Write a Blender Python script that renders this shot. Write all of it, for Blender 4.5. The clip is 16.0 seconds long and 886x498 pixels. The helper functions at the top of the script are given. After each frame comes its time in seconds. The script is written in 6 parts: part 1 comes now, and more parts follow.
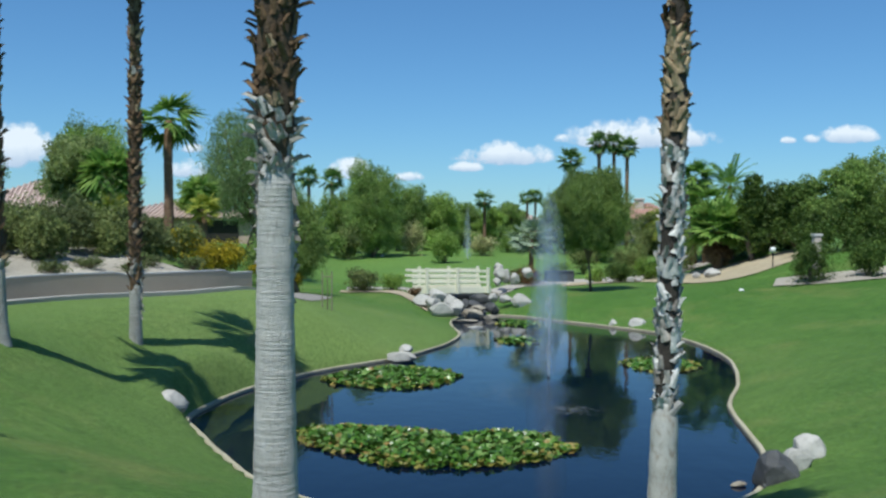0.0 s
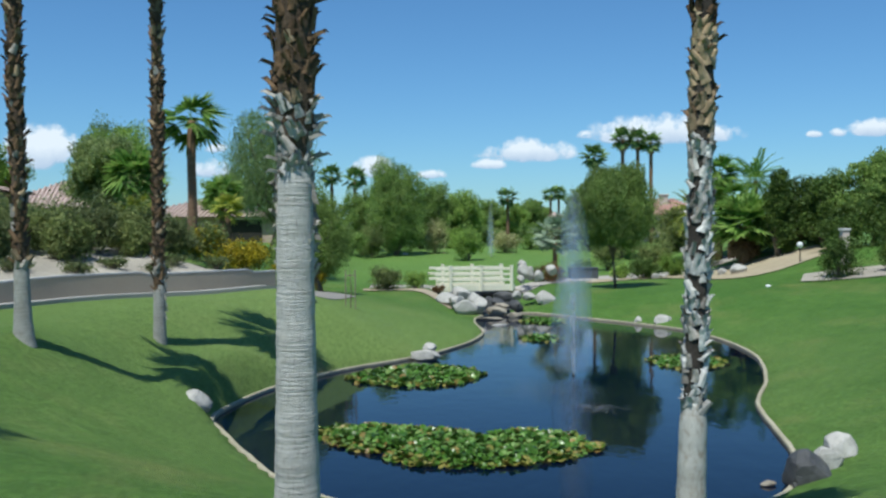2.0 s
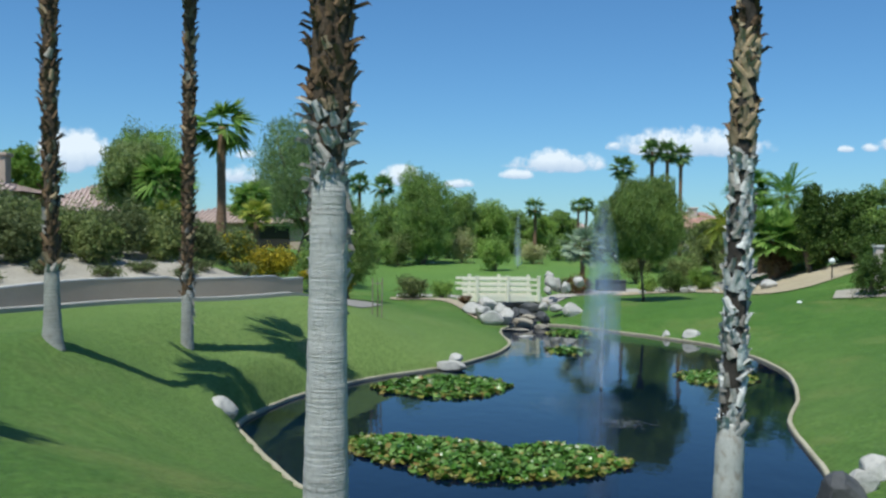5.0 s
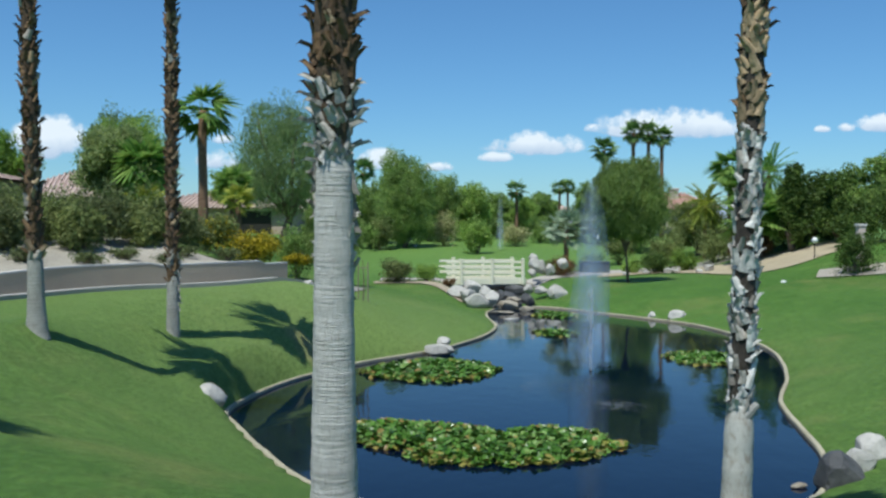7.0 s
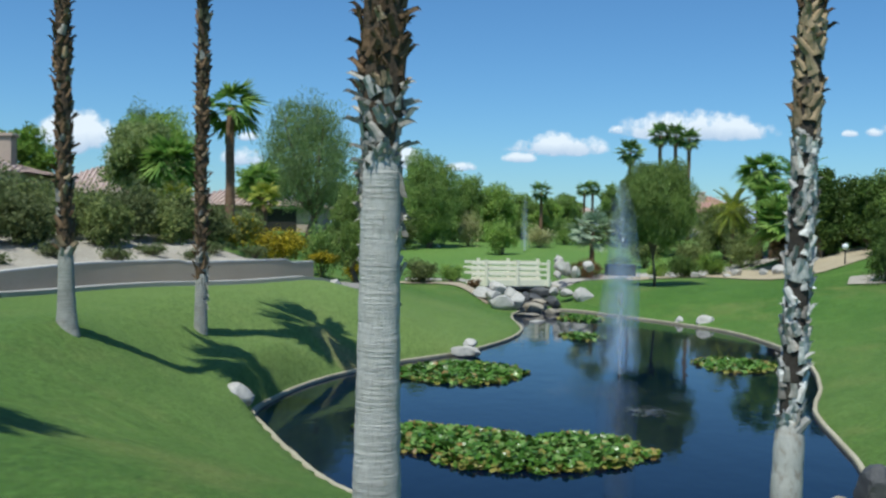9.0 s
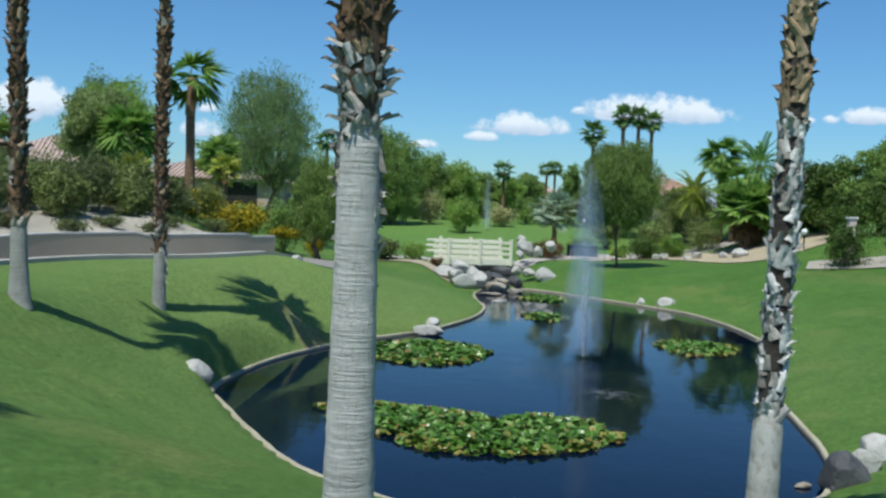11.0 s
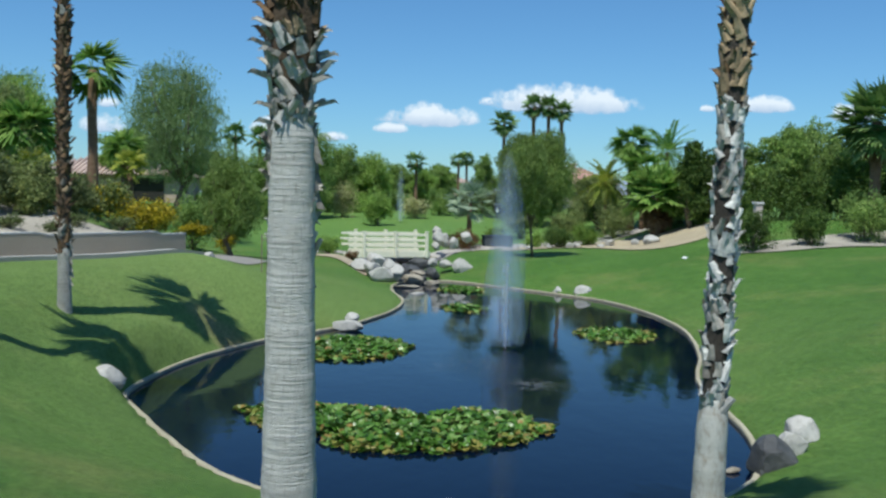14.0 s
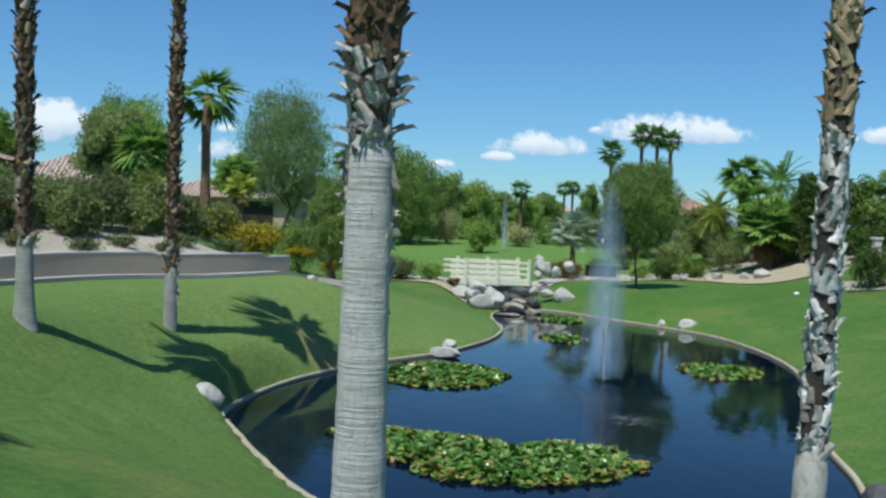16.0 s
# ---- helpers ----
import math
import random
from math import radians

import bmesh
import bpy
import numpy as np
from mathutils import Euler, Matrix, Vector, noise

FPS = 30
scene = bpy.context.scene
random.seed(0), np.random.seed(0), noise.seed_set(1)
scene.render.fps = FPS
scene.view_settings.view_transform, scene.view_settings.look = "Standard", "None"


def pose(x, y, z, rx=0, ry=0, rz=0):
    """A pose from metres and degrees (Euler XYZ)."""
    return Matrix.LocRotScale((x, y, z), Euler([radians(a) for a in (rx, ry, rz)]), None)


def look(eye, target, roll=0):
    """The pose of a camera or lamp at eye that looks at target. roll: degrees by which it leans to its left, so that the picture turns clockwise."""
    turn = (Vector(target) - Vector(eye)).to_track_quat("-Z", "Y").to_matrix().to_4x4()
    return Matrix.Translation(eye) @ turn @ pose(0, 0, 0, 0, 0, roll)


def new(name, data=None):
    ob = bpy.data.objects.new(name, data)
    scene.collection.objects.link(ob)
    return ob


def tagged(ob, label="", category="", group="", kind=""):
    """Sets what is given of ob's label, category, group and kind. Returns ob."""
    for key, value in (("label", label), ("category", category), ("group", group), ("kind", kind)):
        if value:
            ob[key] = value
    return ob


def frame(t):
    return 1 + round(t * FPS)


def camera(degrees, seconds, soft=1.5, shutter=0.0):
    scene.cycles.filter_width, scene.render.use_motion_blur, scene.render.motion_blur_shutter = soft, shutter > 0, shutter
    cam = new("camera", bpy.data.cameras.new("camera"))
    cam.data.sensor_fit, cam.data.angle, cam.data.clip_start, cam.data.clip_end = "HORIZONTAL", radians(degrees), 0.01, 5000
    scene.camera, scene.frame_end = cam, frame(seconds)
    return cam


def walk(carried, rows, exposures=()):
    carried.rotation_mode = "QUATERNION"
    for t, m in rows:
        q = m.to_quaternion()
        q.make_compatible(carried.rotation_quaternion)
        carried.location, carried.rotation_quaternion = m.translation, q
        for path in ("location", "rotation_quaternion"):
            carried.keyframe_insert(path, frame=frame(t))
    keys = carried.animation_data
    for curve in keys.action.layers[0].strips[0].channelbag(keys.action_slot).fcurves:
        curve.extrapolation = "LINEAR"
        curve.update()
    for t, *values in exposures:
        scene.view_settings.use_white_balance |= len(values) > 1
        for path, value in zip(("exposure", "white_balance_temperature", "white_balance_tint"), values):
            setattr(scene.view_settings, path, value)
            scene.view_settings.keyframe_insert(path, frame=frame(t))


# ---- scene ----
# ---------------------------------------------------------------- camera
cam = camera(49.5, 16.0, soft=2.55)


def row(t, x, y, z, yaw, pitch, roll):
    a, b = radians(yaw), radians(pitch)
    way = Vector((-math.sin(a) * math.cos(b), math.cos(a) * math.cos(b), math.sin(b)))
    return t, look((x, y, z), Vector((x, y, z)) + way, roll)


walk(cam, [row(*r) for r in (
    (0.0, 0.332, -0.704, 3.773, -2.52, -0.92, 0.07),
    (0.5, 0.292, -0.648, 3.770, -3.63, -0.79, -1.12),
    (1.0, 0.289, -0.606, 3.765, -3.46, -1.71, -1.54),
    (1.5, 0.309, -0.598, 3.776, -1.88, -1.07, -1.09),
    (2.0, 0.342, -0.577, 3.775, -1.13, -1.06, -0.38),
    (2.5, 0.355, -0.590, 3.775, -0.45, -0.86, -0.05),
    (3.0, 0.366, -0.591, 3.772, 0.56, -0.38, -0.00),
    (3.2, 0.366, -0.588, 3.772, 0.80, -0.56, 0.31),
    (5.3, 0.240, -0.418, 3.793, 0.38, -0.51, 0.61),
    (5.5, 0.209, -0.411, 3.793, -0.31, -0.52, -0.01),
    (6.0, 0.124, -0.400, 3.791, -2.29, -0.59, -0.53),
    (6.5, 0.081, -0.339, 3.789, -1.67, -1.63, -0.05),
    (7.0, 0.083, -0.216, 3.779, -0.79, -1.50, 0.04),
    (7.5, 0.107, -0.072, 3.795, 0.68, -1.33, 0.78),
    (8.0, 0.105, -0.056, 3.800, 2.42, -0.84, 0.80),
    (8.5, 0.030, -0.031, 3.802, 2.05, -0.43, 1.01),
    (9.0, -0.089, -0.006, 3.807, 0.51, -1.52, 0.87),
    (9.5, -0.194, 0.056, 3.811, -0.67, -2.10, 0.51),
    (9.7, -0.202, 0.087, 3.811, -0.74, -2.03, 0.95),
    (11.8, -0.225, 0.397, 3.804, -2.10, -3.19, 2.22),
    (12.0, -0.231, 0.410, 3.802, -1.62, -2.90, 2.12),
    (12.5, -0.257, 0.454, 3.794, -3.79, -3.10, 2.01),
    (13.0, -0.302, 0.585, 3.799, -4.33, -3.24, 2.06),
    (13.5, -0.341, 0.663, 3.803, -5.55, -3.09, 1.41),
    (14.0, -0.368, 0.703, 3.805, -7.17, -3.15, 1.02),
    (14.5, -0.370, 0.709, 3.800, -8.17, -2.38, 1.08),
    (15.0, -0.318, 0.786, 3.811, -6.35, -1.68, 1.70),
    (15.5, -0.255, 0.764, 3.807, -3.77, -0.84, 2.08),
    (16.0, -0.204, 0.805, 3.807, -0.86, -1.68, 2.13),
)], [(0.0, 0.0, 6100, 4), (16.0, 0.0, 6100, 4)])

# ---------------------------------------------------------------- light
SUN_AZ, SUN_EL = radians(25), radians(65)      # azimuth: to the left of straight behind
to_sun = Vector((-math.sin(SUN_AZ) * math.cos(SUN_EL), -math.cos(SUN_AZ) * math.cos(SUN_EL), math.sin(SUN_EL)))
world = bpy.data.worlds.new("sky")
scene.world = world
world.use_nodes = True
wn = world.node_tree.nodes
sky = wn.new("ShaderNodeTexSky")
sky.sky_type, sky.sun_disc = "NISHITA", False
sky.sun_elevation, sky.sun_rotation = SUN_EL, math.atan2(to_sun.x, to_sun.y)
sky.altitude, sky.air_density, sky.dust_density, sky.ozone_density = 300, 1.0, 0.3, 3.5
wn["Background"].inputs["Strength"].default_value = 0.106
clear_blue = wn.new("ShaderNodeMix")
clear_blue.data_type, clear_blue.blend_type = "RGBA", "MULTIPLY"
clear_blue.inputs[0].default_value, clear_blue.inputs[7].default_value = 1.0, (0.60, 0.865, 1.06, 1)
world.node_tree.links.new(sky.outputs[0], clear_blue.inputs[6])
world.node_tree.links.new(clear_blue.outputs[2], wn["Background"].inputs["Color"])
sun_data = bpy.data.lights.new("sun", "SUN")
sun_data.energy, sun_data.angle, sun_data.color = 5.0, radians(0.53), (1.0, 0.96, 0.88)
sun = new("sun", sun_data)
sun.matrix_world = look(to_sun * 60, (0, 0, 0))


# ---------------------------------------------------------------- materials
def ramp_of(nt, fac, stops):
    r = nt.nodes.new("ShaderNodeValToRGB")
    while len(r.color_ramp.elements) < len(stops):
        r.color_ramp.elements.new(0.5)
    for e, (p, c) in zip(r.color_ramp.elements, stops):
        e.position, e.color = p, (*c, 1)
    nt.links.new(fac, r.inputs[0])
    return r.outputs[0]


def noise_of(nt, scale, detail=4, coords=None, rough=0.55):
    n = nt.nodes.new("ShaderNodeTexNoise")
    n.inputs["Scale"].default_value, n.inputs["Detail"].default_value, n.inputs["Roughness"].default_value = scale, detail, rough
    if coords is not None:
        nt.links.new(coords, n.inputs["Vector"])
    return n.outputs["Fac"]


def mix_of(nt, fac, a, b, mode="MIX"):
    m = nt.nodes.new("ShaderNodeMix")
    m.data_type, m.blend_type = "RGBA", mode
    for sock, v in ((m.inputs[0], fac), (m.inputs[6], a), (m.inputs[7], b)):
        if isinstance(v, (int, float)):
            sock.default_value = v
        elif isinstance(v, tuple):
            sock.default_value = (*v, 1)
        else:
            nt.links.new(v, sock)
    return m.outputs[2]


def base_mat(name, rough=0.8, metal=0.0, spec=0.5):
    m = bpy.data.materials.new(name)
    m.use_nodes = True
    b = m.node_tree.nodes["Principled BSDF"]
    b.inputs["Roughness"].default_value, b.inputs["Metallic"].default_value = rough, metal
    b.inputs["Specular IOR Level"].default_value = spec
    return m, m.node_tree, b


def place_coords(nt, stretch=None, world_space=False):
    if world_space:
        out = nt.nodes.new("ShaderNodeNewGeometry").outputs["Position"]
    else:
        out = nt.nodes.new("ShaderNodeTexCoord").outputs["Object"]
    if stretch:
        mp = nt.nodes.new("ShaderNodeMapping")
        mp.inputs["Scale"].default_value = stretch
        nt.links.new(out, mp.inputs[0])
        out = mp.outputs[0]
    return out


def bump_of(nt, b, height, strength, dist=0.02):
    n = nt.nodes.new("ShaderNodeBump")
    n.inputs["Strength"].default_value, n.inputs["Distance"].default_value = strength, dist
    nt.links.new(height, n.inputs["Height"])
    nt.links.new(n.outputs[0], b.inputs["Normal"])


def surface(name, c1, c2, c3, coarse, fine, rough=0.85, bump=0.3, dist=0.02, stretch=None, world_space=False, spec=0.3, piece=0.0):
    """A grainy surface of three tones with variation at two scales."""
    m, nt, b = base_mat(name, rough, 0, spec)
    co = place_coords(nt, stretch, world_space)
    a = ramp_of(nt, noise_of(nt, coarse, 5, co), [(0.3, c1), (0.7, c2)])
    f = noise_of(nt, fine, 6, co, 0.7)
    col = mix_of(nt, ramp_of(nt, f, [(0.45, (0, 0, 0)), (0.75, (0.7, 0.7, 0.7))]), a, c3)
    if piece:
        info = nt.nodes.new("ShaderNodeObjectInfo")
        lo = 1 - piece
        col = mix_of(nt, 1.0, col, ramp_of(nt, info.outputs["Random"], [(0, (lo, lo, lo)), (1, (1, 1, 1))]), "MULTIPLY")
    nt.links.new(col, b.inputs["Base Color"])
    bump_of(nt, b, f, bump, dist)
    return m


def leaf_mat(name, c1, c2, c3, glow=0.25, rough=0.55):
    """Leaves: tone by leaf, some light passes through."""
    m, nt, b = base_mat(name, rough, 0, 0.25)
    geo = nt.nodes.new("ShaderNodeNewGeometry")
    col = ramp_of(nt, geo.outputs["Random Per Island"], [(0.0, c1), (0.55, c2), (1.0, c3)])
    patch = ramp_of(nt, noise_of(nt, 0.7, 3, geo.outputs["Position"]), [(0.3, (0.7, 0.7, 0.7)), (0.7, (1.1, 1.1, 1.0))])
    col = mix_of(nt, 1.0, col, patch, "MULTIPLY")
    nt.links.new(col, b.inputs["Base Color"])
    tr = nt.nodes.new("ShaderNodeBsdfTranslucent")
    nt.links.new(col, tr.inputs["Color"])
    mx = nt.nodes.new("ShaderNodeMixShader")
    mx.inputs[0].default_value = glow
    nt.links.new(b.outputs[0], mx.inputs[1])
    nt.links.new(tr.outputs[0], mx.inputs[2])
    nt.links.new(mx.outputs[0], nt.nodes["Material Output"].inputs["Surface"])
    return m


def grass_mat():
    m, nt, b = base_mat("lawn_grass", 0.75, 0, 0.2)
    # light caught on the blades' edges where the lawn is seen flat on
    b.inputs["Sheen Weight"].default_value, b.inputs["Sheen Roughness"].default_value = 0.09, 0.35
    b.inputs["Sheen Tint"].default_value = (0.50, 0.72, 0.22, 1)
    co = place_coords(nt, None, True)
    big = ramp_of(nt, noise_of(nt, 0.22, 4, co), [(0.3, (0.047, 0.123, 0.016)), (0.7, (0.088, 0.178, 0.030))])
    mid = noise_of(nt, 1.6, 5, co)
    col = mix_of(nt, ramp_of(nt, mid, [(0.40, (0, 0, 0)), (0.72, (0.7, 0.7, 0.7))]), big, (0.040, 0.100, 0.013))
    streak = noise_of(nt, 5.0, 5, place_coords(nt, (1.6, 0.6, 1.0), True), 0.7)
    col = mix_of(nt, ramp_of(nt, streak, [(0.45, (0, 0, 0)), (0.72, (0.42, 0.42, 0.42))]), col, (0.15, 0.25, 0.05))
    dry = noise_of(nt, 0.35, 5, place_coords(nt, (1.0, 0.8, 1.0), True), 0.65)
    col = mix_of(nt, ramp_of(nt, dry, [(0.52, (0, 0, 0)), (0.72, (0.55, 0.55, 0.55))]), col, (0.20, 0.215, 0.065))
    # drier grass on the sunny bank above the pond
    patchy = nt.nodes.new("ShaderNodeVectorMath")
    patchy.operation = "DISTANCE"
    patchy.inputs[1].default_value = (-2.8, 26.0, 0.9)
    nt.links.new(co, patchy.inputs[0])
    ragged = nt.nodes.new("ShaderNodeMath")
    ragged.operation = "MULTIPLY_ADD"
    ragged.inputs[1].default_value = 9.0
    nt.links.new(noise_of(nt, 0.6, 5, co, 0.7), ragged.inputs[0])
    nt.links.new(patchy.outputs["Value"], ragged.inputs[2])
    scaled = nt.nodes.new("ShaderNodeMath")
    scaled.operation = "DIVIDE"
    scaled.inputs[1].default_value = 29.0
    nt.links.new(ragged.outputs[0], scaled.inputs[0])
    col = mix_of(nt, ramp_of(nt, scaled.outputs[0], [(0.25, (0.66, 0.66, 0.66)), (0.78, (0, 0, 0))]), col, (0.185, 0.255, 0.072))
    # bare tan earth worn through on the bank
    geo = nt.nodes.new("ShaderNodeNewGeometry")
    spot = nt.nodes.new("ShaderNodeVectorMath")
    spot.operation = "SUBTRACT"
    spot.inputs[1].default_value = (-2.3, 24.4, 0.6)
    nt.links.new(geo.outputs["Position"], spot.inputs[0])
    turn = nt.nodes.new("ShaderNodeMapping")
    turn.inputs["Rotation"].default_value = (0, 0, radians(-55))
    turn.inputs["Scale"].default_value = (0.30, 0.80, 0.3)
    nt.links.new(spot.outputs[0], turn.inputs[0])
    far = nt.nodes.new("ShaderNodeVectorMath")
    far.operation = "LENGTH"
    nt.links.new(turn.outputs[0], far.inputs[0])
    fray = nt.nodes.new("ShaderNodeMath")
    fray.operation = "MULTIPLY_ADD"
    fray.inputs[1].default_value = 0.9
    nt.links.new(noise_of(nt, 1.8, 5, co, 0.7), fray.inputs[0])
    nt.links.new(far.outputs["Value"], fray.inputs[2])
    col = mix_of(nt, ramp_of(nt, fray.outputs[0], [(0.55, (0.85, 0.85, 0.85)), (1.15, (0, 0, 0))]), col, (0.30, 0.23, 0.12))
    # distance haze on the lawn beyond the bridge, put into the colour as paler green
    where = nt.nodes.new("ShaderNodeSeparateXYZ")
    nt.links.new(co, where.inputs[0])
    haze_depth = nt.nodes.new("ShaderNodeMath")
    haze_depth.operation = "DIVIDE"
    haze_depth.inputs[1].default_value = 100.0
    nt.links.new(where.outputs[1], haze_depth.inputs[0])
    col = mix_of(nt, ramp_of(nt, haze_depth.outputs[0], [(0.44, (0, 0, 0)), (0.62, (0.55, 0.55, 0.55))]), col, (0.15, 0.26, 0.06))
    tuft = noise_of(nt, 9.0, 6, place_coords(nt, (1.5, 0.7, 1.0), True), 0.75)
    col = mix_of(nt, 1.0, col, ramp_of(nt, tuft, [(0.30, (0.54, 0.57, 0.50)), (0.72, (1.42, 1.37, 1.42))]), "MULTIPLY")
    nt.links.new(col, b.inputs["Base Color"])
    fine = noise_of(nt, 45.0, 6, co, 0.8)
    bump_of(nt, b, fine, 0.7, 0.05)
    return m


def water_mat():
    m, nt, b = base_mat("pond_water", 0.03, 0, 0.33)
    b.inputs["Base Color"].default_value = (0.0007, 0.0038, 0.0145, 1)
    b.inputs["IOR"].default_value = 1.33
    co = place_coords(nt, (1.0, 0.6, 1.0), True)
    soft_wave = noise_of(nt, 1.3, 3, co)
    small = noise_of(nt, 6.0, 3, co)
    mx = nt.nodes.new("ShaderNodeMath")
    mx.operation = "MULTIPLY_ADD"
    mx.inputs[1].default_value = 0.25
    nt.links.new(small, mx.inputs[0])
    nt.links.new(soft_wave, mx.inputs[2])
    sep = nt.nodes.new("ShaderNodeSeparateXYZ")
    nt.links.new(place_coords(nt, None, True), sep.inputs[0])

    def calc(op, p, q):
        k = nt.nodes.new("ShaderNodeMath")
        k.operation = op
        for sock, val in zip(k.inputs, (p, q)):
            if isinstance(val, (int, float)):
                sock.default_value = val
            else:
                nt.links.new(val, sock)
        return k.outputs[0]
    # ruffled by falling drops round the fountain's foot
    rx, ry = calc("DIVIDE", calc("SUBTRACT", sep.outputs[0], 3.3), 2.1), calc("DIVIDE", calc("SUBTRACT", sep.outputs[1], 21.6), 2.6)
    r2 = calc("ADD", calc("ADD", calc("MULTIPLY", rx, rx), calc("MULTIPLY", ry, ry)), calc("MULTIPLY", calc("SUBTRACT", noise_of(nt, 0.9, 3, co), 0.5), 1.6))
    near = ramp_of(nt, r2, [(0.0, (1, 1, 1)), (1.0, (0, 0, 0))])
    chop = noise_of(nt, 11.0, 4, co, 0.7)
    height = calc("ADD", mx.outputs[0], calc("MULTIPLY", calc("MULTIPLY", chop, near), 1.0))
    bump_of(nt, b, height, 0.10, 0.06)
    return m


def trunk_mat(name="palm_bark", tint=(1, 1, 1), stain=0.4, rings=0.5):
    """Ringed grey bark with cracks; stain: how far brown blotches cover it."""
    m, nt, b = base_mat(name, 0.9, 0, 0.2)
    co = place_coords(nt)
    ring = noise_of(nt, 3.0, 4, place_coords(nt, (0.9, 0.9, 20.0)), 0.75)
    crack = noise_of(nt, 6.0, 5, place_coords(nt, (14.0, 14.0, 1.6)), 0.75)
    blot = noise_of(nt, 2.2, 4, co)
    col = ramp_of(nt, blot, [(0.3, (0.42, 0.42, 0.41)), (0.7, (0.56, 0.56, 0.55))])
    col = mix_of(nt, ramp_of(nt, ring, [(0.47, (0, 0, 0)), (0.66, (rings, rings, rings))]), col, (0.235, 0.23, 0.225))
    col = mix_of(nt, ramp_of(nt, crack, [(0.53, (0, 0, 0)), (0.70, (0.6, 0.6, 0.6))]), col, (0.15, 0.135, 0.12))
    patch = noise_of(nt, 7.0, 6, place_coords(nt, (1.6, 1.6, 0.9)), 0.7)
    col = mix_of(nt, ramp_of(nt, patch, [(0.50, (0, 0, 0)), (0.66, (stain, stain, stain))]), col, (0.24, 0.195, 0.15))
    col = mix_of(nt, 1.0, col, tint, "MULTIPLY")
    nt.links.new(col, b.inputs["Base Color"])
    bump_of(nt, b, ring, 1.6 * rings, 0.02)
    return m


def clear_spray(name, colour, cover):
    m, nt, b = base_mat(name, 0.4, 0, 0.3)
    b.inputs["Base Color"].default_value = (*colour, 1)
    tp = nt.nodes.new("ShaderNodeBsdfTransparent")
    mx = nt.nodes.new("ShaderNodeMixShader")
    mx.inputs[0].default_value = cover
    nt.links.new(tp.outputs[0], mx.inputs[1])
    nt.links.new(b.outputs[0], mx.inputs[2])
    nt.links.new(mx.outputs[0], nt.nodes["Material Output"].inputs["Surface"])
    return m


def mist_mat():
    """Thin veils of fine spray: streaky, fainter towards the top."""
    m = bpy.data.materials.new("fountain_mist")
    m.use_nodes = True
    nt = m.node_tree
    b = nt.nodes["Principled BSDF"]
    b.inputs["Base Color"].default_value, b.inputs["Roughness"].default_value = (0.62, 0.77, 0.95, 1), 0.9
    tc = nt.nodes.new("ShaderNodeTexCoord")
    sep = nt.nodes.new("ShaderNodeSeparateXYZ")
    nt.links.new(tc.outputs["Generated"], sep.inputs[0])
    streak = noise_of(nt, 3.0, 5, place_coords(nt, (1.6, 1.6, 0.5)), 0.6)
    fade = ramp_of(nt, sep.outputs[2], [(0.0, (0.9, 0.9, 0.9)), (0.35, (1, 1, 1)), (0.75, (0.55, 0.55, 0.55)), (1.0, (0.12, 0.12, 0.12))])
    cover = mix_of(nt, 1.0, ramp_of(nt, streak, [(0.30, (0.05, 0.05, 0.05)), (0.75, (0.19, 0.19, 0.19))]), fade, "MULTIPLY")
    tp = nt.nodes.new("ShaderNodeBsdfTransparent")
    tl = nt.nodes.new("ShaderNodeBsdfTranslucent")
    tl.inputs["Color"].default_value = (0.62, 0.77, 0.95, 1)
    lit = nt.nodes.new("ShaderNodeMixShader")
    lit.inputs[0].default_value = 0.5
    nt.links.new(b.outputs[0], lit.inputs[1])
    nt.links.new(tl.outputs[0], lit.inputs[2])
    mx = nt.nodes.new("ShaderNodeMixShader")
    nt.links.new(cover, mx.inputs[0])
    nt.links.new(tp.outputs[0], mx.inputs[1])
    nt.links.new(lit.outputs[0], mx.inputs[2])
    nt.links.new(mx.outputs[0], nt.nodes["Material Output"].inputs["Surface"])
    return m


